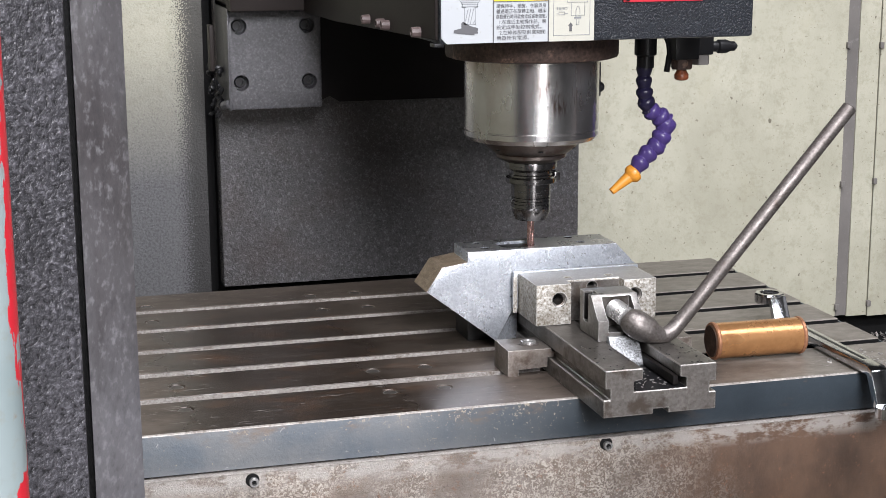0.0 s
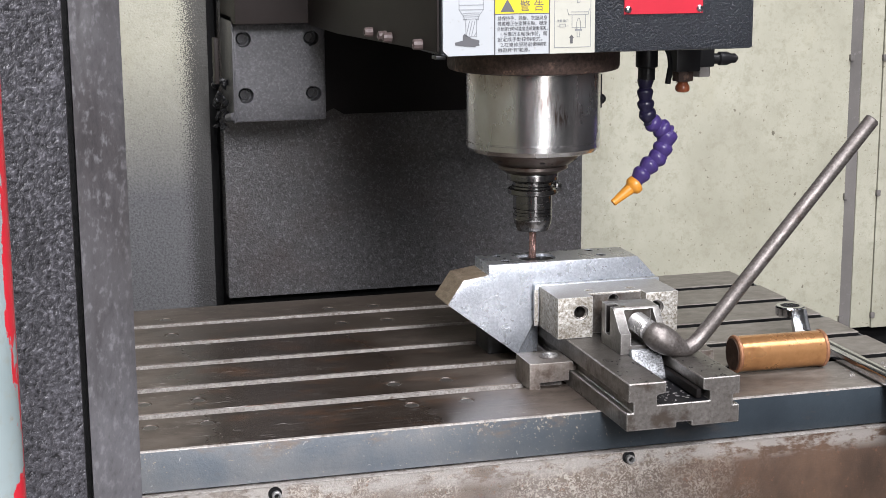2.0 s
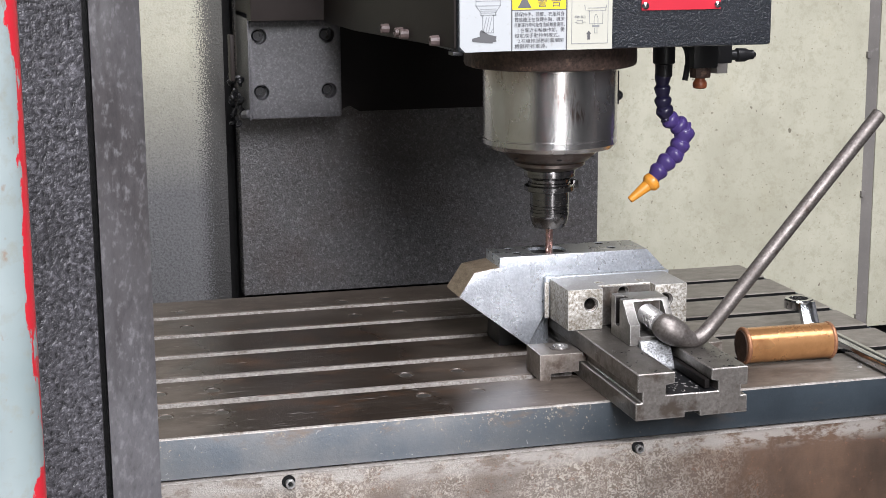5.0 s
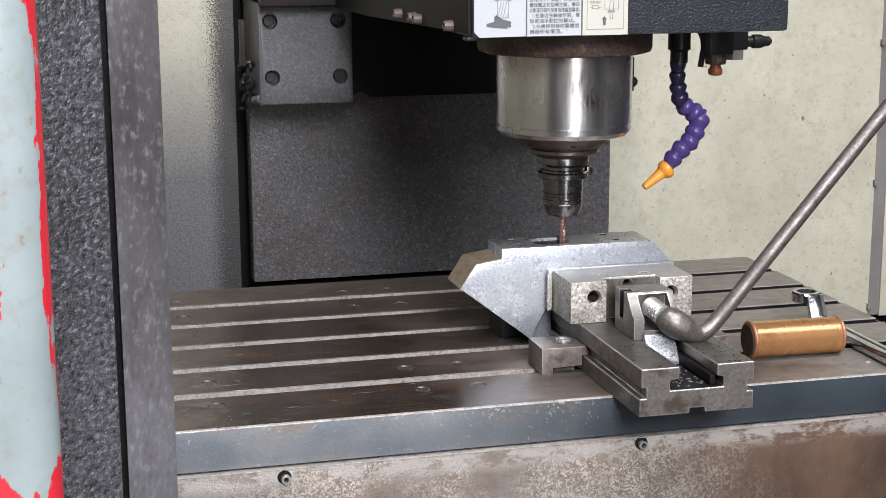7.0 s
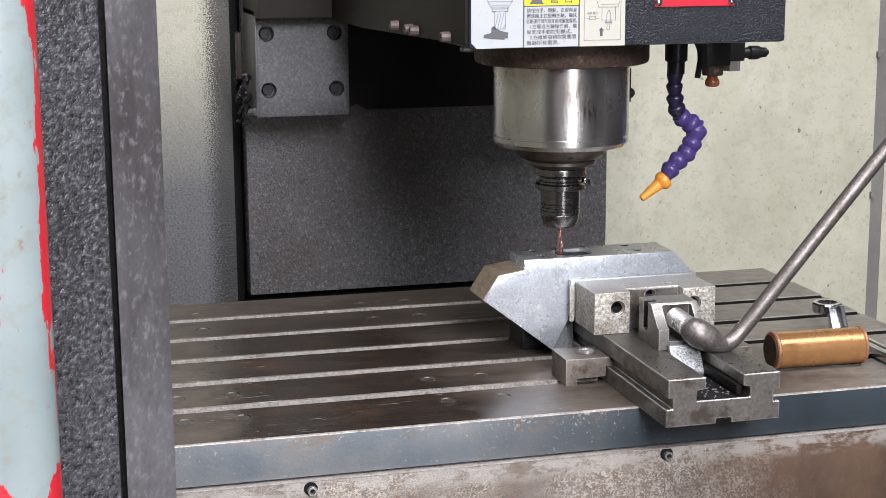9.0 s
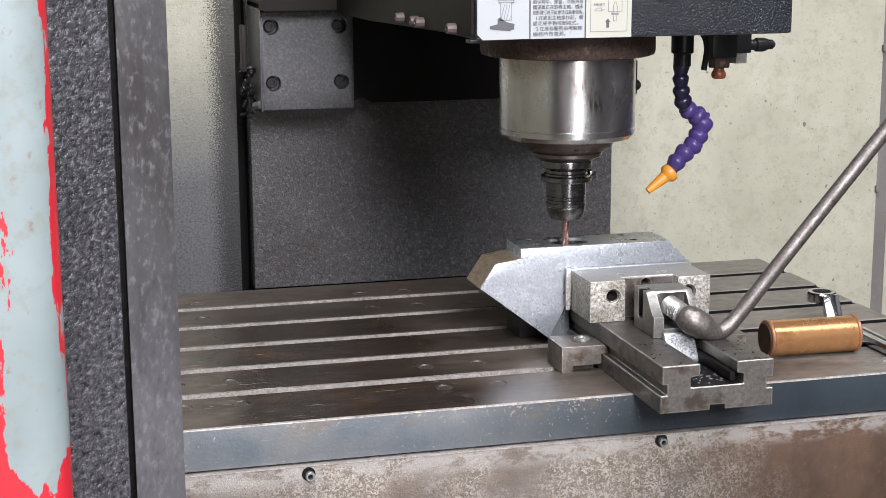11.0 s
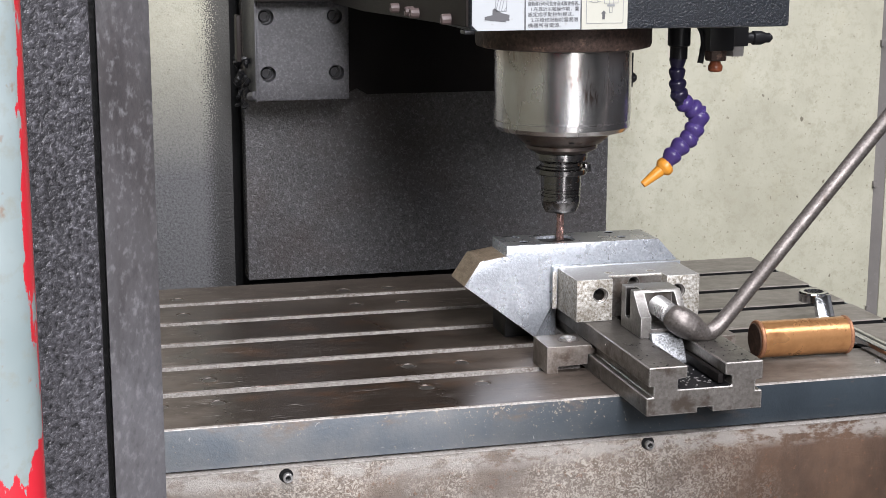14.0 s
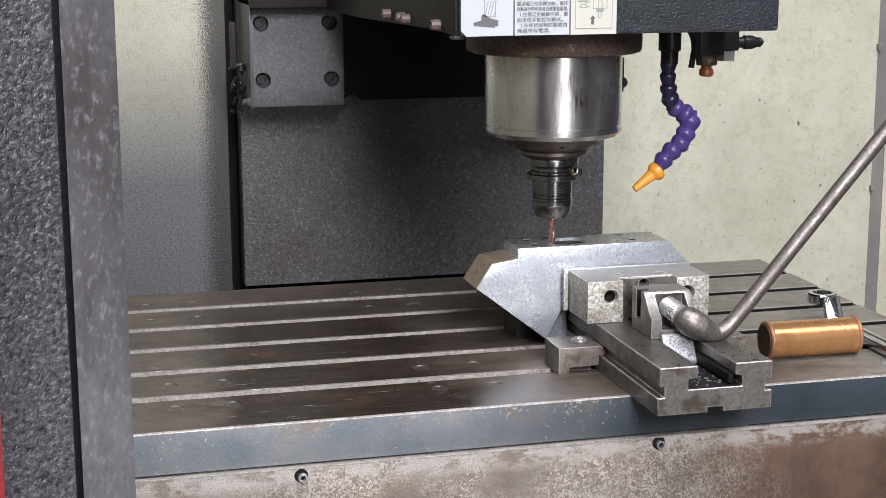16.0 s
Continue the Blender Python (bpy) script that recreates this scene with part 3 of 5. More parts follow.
structure("wall_west", box(-4.2, -4.0, -5.0, 3.0, -0.85, 3.6), M["hall_wall"], "unseen hall wall, dark to limit bounced light", 0)
structure("wall_east", box(4.0, 4.2, -5.0, 3.0, -0.85, 3.6), M["hall_wall"], "unseen hall wall, dark to limit bounced light", 0)
_w = box(-4.2, 4.2, -5.2, -2.8, 3.6, 3.7)
box(-4.2, 4.2, -1.0, 3.2, 3.6, 3.7, 0, _w)
box(-4.2, -1.55, -2.8, -1.0, 3.6, 3.7, 0, _w)
box(2.35, 4.2, -2.8, -1.0, 3.6, 3.7, 0, _w)
structure("ceiling", _w, M["hall_wall"], "unseen dark hall ceiling limiting bounced light, with a roof window", 0)

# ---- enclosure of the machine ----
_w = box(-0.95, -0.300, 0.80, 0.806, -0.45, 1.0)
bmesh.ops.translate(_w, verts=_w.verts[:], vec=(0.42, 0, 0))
_w = structure("wall_left_panel", _w, M["beige_greyed"], "beige sheet panel, greyer below, with black overspray spots", 0)
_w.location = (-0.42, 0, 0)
structure("wall_right_panel", box(0.20, 0.930, 0.878, 0.884, -0.262, 1.0), M["beige"], "beige speckled sheet-metal back panel", 0)
structure("seal_strip", box(0.930, 0.9555, 0.881, 0.887, -0.262, 1.0), M["seal"], "grey vertical seal strip between sheet panels", 0)
structure("wall_corner_panel", box(0.9555, 0.9985, 0.878, 0.884, -0.264, 1.0), M["beige"], "narrow beige sheet-metal panel", 0)
structure("wall_end_panel", box(1.0005, 1.30, 0.876, 0.882, -0.266, 1.0), M["beige"], "beige sheet-metal panel", 0)
structure("seam_backing", box(0.99, 1.01, 0.886, 0.890, -0.266, 1.0), M["black_tray"], "black gap between sheet panels", 0)
# out of view; dark grey chosen to cut light bounced onto the column
structure("wall_right_side", box(1.30, 1.306, -1.0, 0.884, -0.85, 1.0), M["machine_grey"], "unseen enclosure side sheet, dark to limit bounced light", 0)
structure("wall_left_side", box(-0.956, -0.95, -1.0, 0.806, -0.85, 1.0), M["beige"], "beige side sheet of the machine enclosure", 0)
_w = prism([(-0.9, -0.50), (0.60, -0.45), (0.93, -0.272), (0.93, -0.30), (0.60, -0.49), (-0.9, -0.54)], "x", -0.945, 1.29)
structure("chip_tray", _w, M["black_tray"], "black oily chip tray below the table", 0)
for _x, _zs in ((0.9265, (0.270, 0.002, -0.243)), (0.9965, (0.268, 0.005, -0.240))):
    for _z in _zs:
        tagged(part("panel_clip", box(_x, _x + 0.008, 0.870, 0.878, _z - 0.006, _z + 0.006, 0.0015), M["seal"]), "small grey clip on the panel seam", "clip", "panel clips", "")

# ---- column ----
column = thing("machine_column", (0.03, 0.70, -0.85), "dark grey sprayed steel machine column with bolted bracket", "machine column")
part("column_panel", box(-0.284, 0.344, 0.755, 0.80, -0.092, 0.75, 0.003), M["column"], column)
part("column_core", box(-0.275, 0.330, 0.815, 1.30, -0.85, 0.95, 0.003), M["black_tray"], column)
part("column_foot", box(-0.40, 0.46, 0.62, 1.30, -0.85, -0.50, 0.01), M["black_tray"], column)
part("back_gap", box(-0.330, -0.250, 0.900, 0.905, -0.45, 0.95), M["black_tray"], column, "black gap beside the column")
part("guide_bar", box(-0.3105, -0.3035, 0.622, 0.650, 0.281, 0.352, 0.002), M["head_side"], column, "dark guide bar end")
_b = bmesh.new()
for _i in range(46):
    _p = Vector((random.uniform(-0.306, -0.288), random.uniform(0.655, 0.70), random.uniform(0.205, 0.285)))
    _m = Matrix.Translation(_p) @ Euler((random.uniform(0, 3), random.uniform(0, 3), random.uniform(0, 3))).to_matrix().to_4x4() @ Matrix.Diagonal((random.uniform(0.6, 1.6), random.uniform(0.5, 1.2), random.uniform(0.5, 1.5), 1))
    bmesh.ops.create_icosphere(_b, subdivisions=2, radius=random.uniform(0.0015, 0.0050), matrix=_m)
for _v in _b.verts:
    _v.co += 0.0024 * Vector(noise.noise_vector(_v.co * 330))
part("grease_lumps", _b, M["black_gloss"], column, "shiny black grease lumps")
part("grease_plug", rod((-0.290, 0.64, 0.226), (-0.282, 0.62, 0.230), 0.007, 12, 0.002), M["machine_grey"], column)
_pl = part("bracket_plate", box(-0.2805, -0.137, 0.622, 0.755, 0.2205, 0.372, 0.0025), M["machine_grey"], column, "dark grey bracket plate with four bolt holes")
_holes = [(-0.2653, 0.3488), (-0.1590, 0.3488), (-0.2635, 0.2619), (-0.1567, 0.2619)]
disc_cut(_pl, [rod((x, 0.60, z), (x, 0.645, z), 0.0122, 28) for x, z in _holes])
for _x, _z in _holes:
    _b = revolve([(0.0085, 0.0), (0.0085, 0.010), (0.0075, 0.011), (0.0045, 0.011), (0.0045, 0.006), (0.0, 0.006)], aim((_x, 0.646, _z), (_x, 0.5, _z)), 18)
    part("socket_bolt", _b, M["black_gloss"], _pl, "greasy black socket bolt")
part("bracket_rim", box(-0.2835, -0.2805, 0.617, 0.755, 0.2195, 0.385, 0.0008), M["machine_grey"], column, "thin grey plate edge")
part("slide_cover", box(-0.2835, -0.118, 0.575, 0.755, 0.374, 0.75, 0.003), M["head_side"], column, "dark brown-grey slide cover")
part("bracket_web", prism([(-0.137, 0.2225), (-0.116, 0.232), (-0.10, 0.222), (0.30, 0.222), (0.30, 0.75), (-0.137, 0.75)], "y", 0.665, 0.755, 0.002), M["web"], column, "black bracket web")

# ---- spindle head ----
HX0, HX1, HY, HZ = -0.170, 0.1965, -0.1912, 0.3795
head = thing("milling_headstock", (0.0, 0.2, HZ), "black crinkle-painted milling headstock with label and plate", "headstock")
part("front_cover", box(HX0 + 0.002, HX1, HY, HY + 0.16, HZ, 0.75, 0.004), M["head_black"], head, "black crinkle-painted front cover")
part("head_casting", prism([(-0.1912 + 0.006, HZ + 0.004), (0.36, 0.371), (0.58, 0.371), (0.58, 0.75), (-0.185, 0.75)], "x", HX0 - 0.001, 0.16, 0.003), M["head_side"], head, "brownish black head casting")
part("corner_lip", box(HX0 - 0.003, HX0 + 0.008, HY + 0.002, HY + 0.02, HZ - 0.003, HZ + 0.001, 0.0006), M["black_gloss"], head)
for _y, _z in ((0.128, 0.3875), (0.050, 0.3875), (0.024, 0.3870), (-0.122, 0.3885)):
    _b = revolve([(0.0062, 0), (0.0062, 0.006), (0.0056, 0.011), (0.0035, 0.0115), (0.0035, 0.008), (0, 0.008)], aim((HX0, _y, _z), (HX0 - 1, _y, _z)), 10)
    part("side_bolt", _b, M["pale_bolt"], head, "pale paint-smeared bolt head")

# labels on the front cover
LY = HY - 0.0012


def plate(name, x0, x1, z0, z1, mat, parent, label, d=0.0012, y=None):
    y = HY if y is None else y
    return part(name, box(x0, x1, y - d, y, z0, z1), mat, parent, label, 0)


def stroke(bm, pts, w, y, d=0.0004, closed=False):
    ps = list(pts) + ([pts[0]] if closed else [])
    for (xa, za), (xb, zb) in zip(ps, ps[1:]):
        a, b = Vector((xa, 0, za)), Vector((xb, 0, zb))
        u = (b - a).normalized()
        nrm = Vector((-u.z, 0, u.x)) * w / 2
        a -= u * w / 2
        b += u * w / 2
        quad = [a + nrm, b + nrm, b - nrm, a - nrm]
        prism([(q.x, q.z) for q in quad], "y", y - d, y, 0, bm)
    return bm


_cut = [(-0.166, 0.386), (-0.160, 0.380), (-0.1085, 0.3805), (-0.1085, 0.462), (-0.166, 0.462)]
part("picture_label", prism(_cut, "y", HY - 0.0012, HY), M["white_label"], head, "white warning label with a tool drawing", 0)
plate("text_label", -0.1075, -0.0465, 0.3803, 0.4235, M["white_label"], head, "white warning label with black text")
plate("caution_band", -0.1075, -0.0465, 0.4240, 0.462, M["yellow_label"], head, "yellow caution band")
plate("change_label", -0.0455, 0.0060, 0.3800, 0.462, M["cream_label"], head, "cream label with a tool-change drawing")
_b = bmesh.new()
for _x in (-0.1085, -0.0465):
    stroke(_b, [(_x, 0.3806), (_x, 0.462)], 0.0012, LY)
stroke(_b, [(-0.1080, 0.4237), (-0.0470, 0.4237)], 0.0010, LY)
part("label_frame", _b, M["ink"], head, "dark label border", 0)
_b = bmesh.new()
for _s in ([(-0.153, 0.462), (-0.153, 0.451), (-0.148, 0.451), (-0.148, 0.434), (-0.121, 0.434), (-0.121, 0.451), (-0.116, 0.451), (-0.116, 0.462)],
           [(-0.148, 0.429), (-0.121, 0.429)], [(-0.148, 0.434), (-0.148, 0.429), (-0.1425, 0.4215), (-0.1425, 0.4185), (-0.1395, 0.4185)],
           [(-0.121, 0.434), (-0.121, 0.429), (-0.1265, 0.4215), (-0.1265, 0.4185), (-0.1295, 0.4185)]):
    stroke(_b, _s, 0.0007, LY)
for _z in (0.4255, 0.4235, 0.4215, 0.4192):
    stroke(_b, [(-0.1435, _z), (-0.1255, _z)], 0.0006, LY)
stroke(_b, [(-0.1405, 0.4185), (-0.1405, 0.4005), (-0.1285, 0.4005), (-0.1285, 0.4185)], 0.0007, LY)
for _k in range(4):
    stroke(_b, [(-0.1400 + 0.003 * _k, 0.4015), (-0.1365 + 0.003 * _k if _k < 3 else -0.1287, 0.4165 if _k < 3 else 0.405)], 0.0007, LY)
part("tool_drawing", _b, M["ink_soft"], head, "thin grey drawing of a spindle and cutter", 0)
_b = prism([(-0.1525, 0.3945), (-0.1525, 0.3915), (-0.146, 0.3905), (-0.1295, 0.389), (-0.1295, 0.3905), (-0.1255, 0.3905), (-0.1255, 0.3925), (-0.1265, 0.3930),
            (-0.1255, 0.3940), (-0.1255, 0.3965), (-0.1340, 0.3985), (-0.1420, 0.4035), (-0.1440, 0.4015), (-0.1440, 0.3965)], "y", LY - 0.0004, LY)
part("dark_pictogram", _b, M["ink"], head, "dark warning pictogram shape", 0)
_b = bmesh.new()
for _s in ([(-0.0405, 0.3865), (-0.0405, 0.462)], [(-0.0405, 0.3865), (0.0010, 0.3865), (0.0010, 0.462)],
           [(-0.0215, 0.4245), (-0.0020, 0.4245)], [(-0.0260, 0.4275), (-0.0245, 0.4215), (-0.0020, 0.4215), (-0.0005, 0.4275)],
           [(-0.0205, 0.4215), (-0.0205, 0.4075), (-0.0050, 0.4075), (-0.0050, 0.4215)], [(-0.0150, 0.4065), (-0.0150, 0.413), (-0.0135, 0.4175), (-0.0120, 0.4175), (-0.0105, 0.413), (-0.0105, 0.4065)],
           [(-0.0145, 0.4030), (-0.0145, 0.3975), (-0.0115, 0.3975), (-0.0115, 0.4030)], [(-0.0145, 0.4400), (-0.0145, 0.4345), (-0.0115, 0.4345), (-0.0115, 0.4400)],
           [(-0.0345, 0.4115), (-0.0280, 0.4115), (-0.0280, 0.4085), (-0.0345, 0.4085), (-0.0345, 0.4115)], [(-0.0370, 0.4095), (-0.0350, 0.4095)], [(-0.0275, 0.4095), (-0.0245, 0.4095)]):
    stroke(_b, _s, 0.0005, LY)
stroke(_b, [(-0.0160, 0.4050), (-0.0100, 0.4050)], 0.0022, LY)
part("change_drawing", _b, M["ink_soft"], head, "thin grey tool-change drawing", 0)
part("arrow_mark", prism([(-0.0225, 0.3905), (-0.0195, 0.3905), (-0.0195, 0.3965), (-0.0180, 0.3965), (-0.0210, 0.4000), (-0.0240, 0.3965), (-0.0225, 0.3965)], "y", LY - 0.0004, LY), M["ink"], head, "black arrow", 0)
part("triangle_mark", prism([(-0.1020, 0.4258), (-0.0860, 0.4258), (-0.0940, 0.4395)], "y", LY - 0.0004, LY), M["ink"], head, "dark triangle", 0)


def lettering(text, x, z, size, width, mat, parent):
    cu = bpy.data.curves.new("text", "FONT")
    cu.body, cu.size, cu.extrude = text, size, 0.00015
    ob = bpy.data.objects.new("text", cu)
    scene.collection.objects.link(ob)
    bpy.context.view_layer.update()
    me = bpy.data.meshes.new_from_object(ob.evaluated_get(bpy.context.evaluated_depsgraph_get()))
    bpy.data.objects.remove(ob)
    xs = [v.co.x for v in me.vertices] or [0.0, 1.0]
    k = width / max(max(xs) - min(xs), 1e-6)
    x_min = min(xs)
    base = BASE[parent.name]
    for v in me.vertices:
        v.co = Vector((x + (v.co.x - x_min) * k, LY - 0.0003 - v.co.z, z + v.co.y)) - base
    me.materials.clear()
    me.materials.append(mat)
    t = new("text_line", me)
    t.parent = parent
    return t


for _i, (_s, _x, _wd) in enumerate((("請保持手、頭髮、衣服與身", -0.1050, 0.0560), ("體遠離正在旋轉主軸，機床", -0.1050, 0.0560), ("自動運行時可能會造成嚴重傷害。", -0.1050, 0.0565),
                                   ("1.在靠近主軸操作前，需", -0.1015, 0.0525), ("設定成手動控制模式。", -0.1050, 0.0505), ("2.在維修服務前需關閉", -0.1015, 0.0515), ("機器所有電源。", -0.1050, 0.0365))):
    lettering(_s, _x, 0.4172 - 0.00565 * _i, 0.0050, _wd, M["ink"], head)
lettering("警 告", -0.0800, 0.4275, 0.0125, 0.0270, M["ink"], head)
lettering("手動 換刀", -0.0375, 0.4140, 0.0032, 0.0125, M["ink_soft"], head)

_np = plate("name_plate", 0.0400, 0.1330, 0.4205, 0.4800, M["red"], head, "red metal plate with riveted corners", 0.002)
for _x in (0.0440, 0.1290):
    part("rivet", revolve([(0.0042, 0), (0.0038, 0.0018), (0.0022, 0.003), (0, 0.0034)], aim((_x, HY - 0.002, 0.4255), (_x, -5, 0.4255)), 16), M["chrome"], _np, "bright dome rivet")

# spindle nose, holder and cutter
AX, AY = -0.0158, -0.0465
axm = Matrix.Translation((AX, AY, 0)) @ Matrix.Diagonal((0.962, 0.962, 1, 1))
spindle = thing("spindle", (AX, AY, 0.25), "polished steel spindle nose below a rusty flange", "spindle")
part("mounting_flange", revolve([(0.100, 0.351), (0.1045, 0.3525), (0.106, 0.356), (0.106, 0.379), (0.0, 0.379)], axm, 72), M["rusty_ring"], spindle, "rust-stained dark round flange")
_b = revolve([(0.0, 0.254), (0.074, 0.254), (0.0790, 0.2555), (0.0826, 0.2605), (0.0828, 0.2665), (0.0820, 0.2672), (0.0820, 0.2680), (0.0828, 0.2687), (0.0828, 0.352)], axm, 96)
part("quill", _b, M["spindle"], spindle, "brushed steel spindle nose with streaks")
part("nose_cone", revolve([(0.0, 0.2385), (0.0445, 0.2385), (0.0470, 0.2392), (0.0500, 0.2415), (0.0570, 0.2475), (0.0605, 0.2545)], axm, 64), M["rusty_cone"], spindle, "brownish conical spindle end")
for _k in range(6):
    _a = 2 * math.pi * (_k + 0.4) / 6
    part("cone_screw", revolve([(0.0032, 0), (0.0032, 0.001), (0.0, 0.001)], Matrix.Translation((AX + 0.0515 * math.cos(_a), AY + 0.0515 * math.sin(_a), 0.2455)) @ Matrix.Rotation(radians(180), 4, "X"), 10), M["black_gloss"], spindle)
_kb = box(0.0795 + AX, 0.0828 + AX, AY - 0.012, AY + 0.006, 0.303, 0.343, 0.0006)
part("side_key", _kb, M["black_gloss"], spindle, "dark key plate on the side")
part("key_screw", revolve([(0.006, 0), (0.006, 0.004), (0.004, 0.0065), (0, 0.007)], aim((AX + 0.0825, AY - 0.004, 0.313), (5, AY - 0.004, 0.313)), 14), M["black_gloss"], spindle)
holder = thing("tool_holder", (AX, AY, 0.16), "dark ground steel tool holder with collet nut", "tool holder")
part("gauge_ring", revolve([(0.0, 0.2383), (0.0425, 0.2383), (0.0436, 0.2372), (0.0436, 0.2335), (0.0420, 0.2322), (0.0385, 0.2312), (0.0345, 0.2285), (0.0, 0.2285)], axm, 64), M["rusty_cone"], holder, "brown-stained gauge ring")
part("holder_flange", revolve([(0.0, 0.2284), (0.0300, 0.2284), (0.0302, 0.2276), (0.0316, 0.2272), (0.0318, 0.2265), (0.0318, 0.2200), (0.0310, 0.2192), (0.0262, 0.2172), (0.0250, 0.2160), (0.0250, 0.2128), (0.0268, 0.2115),
                               (0.0268, 0.2098), (0.0300, 0.2090), (0.0312, 0.2082), (0.0312, 0.2030), (0.0304, 0.2022), (0.0, 0.2022)], axm, 64), M["holder"], holder, "ground steel gripper flange")
part("drive_key", box(AX + 0.0270, AX + 0.0345, AY - 0.008, AY + 0.008, 0.2035, 0.2135, 0.0015), M["holder"], holder)
_prof = [(0.0, 0.2021), (0.0236, 0.2021), (0.0243, 0.2012), (0.0243, 0.1866)]
for _z in (0.1862, 0.1822, 0.1782):
    _prof += [(0.0243, _z), (0.0231, _z - 0.0005), (0.0231, _z - 0.0015), (0.0243, _z - 0.0020)]
_prof += [(0.0243, 0.1728), (0.0236, 0.1722), (0.0241, 0.1714), (0.0232, 0.1660), (0.0200, 0.1582), (0.0192, 0.1572), (0.0065, 0.1572), (0.0060, 0.1600), (0.0, 0.1600)]
part("collet_nut", revolve(_prof, axm, 64), M["holder"], holder, "dark grooved collet nut")
_b = bmesh.new()
_rings = []
for _k in range(29):
    _z = 0.1600 - 0.0570 * _k / 28
    _tw = -_k / 28 * 3.6 if _z < 0.150 else 0
    _ring = []
    for _i in range(24):
        _a = 2 * math.pi * _i / 24
        _r = 0.0044 if _z > 0.150 else 0.0044 - 0.0017 * max(0.0, math.cos(2 * (_a - _tw))) ** 2
        _ring.append(_b.verts.new((AX + _r * math.cos(_a), AY + _r * math.sin(_a), _z)))
    _rings.append(_ring)
for _p, _q in zip(_rings, _rings[1:]):
    for _i in range(24):
        _b.faces.new((_p[_i], _p[(_i + 1) % 24], _q[(_i + 1) % 24], _q[_i]))
_b.faces.new(_rings[0])
_b.faces.new(_rings[-1])
part("end_mill", _b, M["cutter"], holder, "coppery two-flute end mill")

# coolant hose and fittings
HO = -0.040
hose = thing("coolant_hose", (0.131, HO, 0.3795), "segmented purple coolant hose with orange nozzle", "coolant hose")
part("valve_body", revolve([(0.0, 0.333), (0.0105, 0.333), (0.0105, 0.347), (0.0135, 0.349), (0.0135, 0.3795), (0.0, 0.3795)], Matrix.Translation((0.1310, HO, 0)), 24), M["black_gloss"], hose, "black valve body")
part("valve_bar", box(0.118, 0.158, HO - 0.010, HO + 0.010, 0.3700, 0.3795, 0.002), M["black_gloss"], hose)
part("valve_lever", sweep(smooth_path([(0.150, HO - 0.008, 0.374), (0.1555, HO - 0.010, 0.362), (0.1570, HO - 0.010, 0.345), (0.1545, HO - 0.010, 0.328)], 5), [0.0026] * 10 + [0.0036] * 6, 10), M["black_gloss"], hose, "dark curved valve lever")
HOSE = [(0.1300, 0.3345, 0.0100), (0.1295, 0.3205, 0.0100), (0.1305, 0.3062, 0.0106), (0.1320, 0.2935, 0.0110), (0.1380, 0.2815, 0.0116), (0.1494, 0.2742, 0.0126), (0.1605, 0.2668, 0.0132), (0.1556, 0.2515, 0.0124),
        (0.1500, 0.2388, 0.0122), (0.1396, 0.2306, 0.0122), (0.1290, 0.2200, 0.0116), (0.1205, 0.2090, 0.0098)]
for _k, ((_xa, _za, _ra), (_xb, _zb, _rb)) in enumerate(zip(HOSE, HOSE[1:])):
    _p, _q = Vector((_xa, HO, _za)), Vector((_xb, HO, _zb))
    _ln = (_q - _p).length
    _b = revolve([(0.0, -0.45 * _ra), (0.45 * _ra, -0.38 * _ra), (0.78 * _ra, -0.20 * _ra), (0.96 * _ra, 0.02 * _ra), (_ra, 0.22 * _ra), (0.97 * _ra, 0.42 * _ra), (0.84 * _ra, 0.62 * _ln), (0.74 * _ra, 0.80 * _ln),
                  (0.80 * _rb, 0.92 * _ln), (0.86 * _rb, 1.02 * _ln), (0.80 * _rb, 1.06 * _ln), (0.0, 1.06 * _ln)], aim(_p, _q), 28)
    part("hose_segment", _b, M["hose_dark"] if _k < 4 else M["hose"], hose, "dark purple hose segment" if _k < 4 else "purple hose segment")
_b = revolve([(0.0, -0.002), (0.0085, -0.002), (0.0112, 0.000), (0.0116, 0.005), (0.0104, 0.0075), (0.0072, 0.0105), (0.0042, 0.038), (0.0025, 0.038), (0.0025, 0.030), (0.0, 0.030)], aim((0.1205, HO, 0.2062), (0.0872, HO, 0.1810)), 24)
part("nozzle", _b, M["nozzle"], hose, "orange coolant nozzle")
fit2 = thing("coolant_fitting", (0.185, HO, 0.3795), "black coolant fitting with a red-brown cap", "coolant fitting")
part("fitting_body", box(0.1640, 0.1955, HO - 0.014, HO + 0.014, 0.3420, 0.3795, 0.002), M["black_gloss"], fit2)
part("fitting_collar", revolve([(0.0, 0.330), (0.0125, 0.330), (0.0135, 0.332), (0.0135, 0.343), (0.0, 0.343)], Matrix.Translation((0.1785, HO, 0)), 8), M["rusty_ring"], fit2)
part("fitting_cap", revolve([(0.0, 0.3162), (0.0058, 0.3164), (0.0080, 0.3176), (0.0088, 0.3200), (0.0086, 0.3235), (0.0070, 0.3262), (0.0062, 0.3280), (0.0062, 0.331), (0.0, 0.331)], Matrix.Translation((0.1785, HO, 0)), 24), M["cap"], fit2, "red-brown plastic cap")
part("grey_adapter", revolve([(0.0, 0.3350), (0.0125, 0.3350), (0.0125, 0.3470), (0.0, 0.3470)], Matrix.Translation((0.2020, HO, 0)), 6), M["seal"], fit2, "grey hexagonal adapter", 20)
part("adapter_body", box(0.1900, 0.2150, HO - 0.012, HO + 0.012, 0.3470, 0.3795, 0.002), M["black_gloss"], fit2)
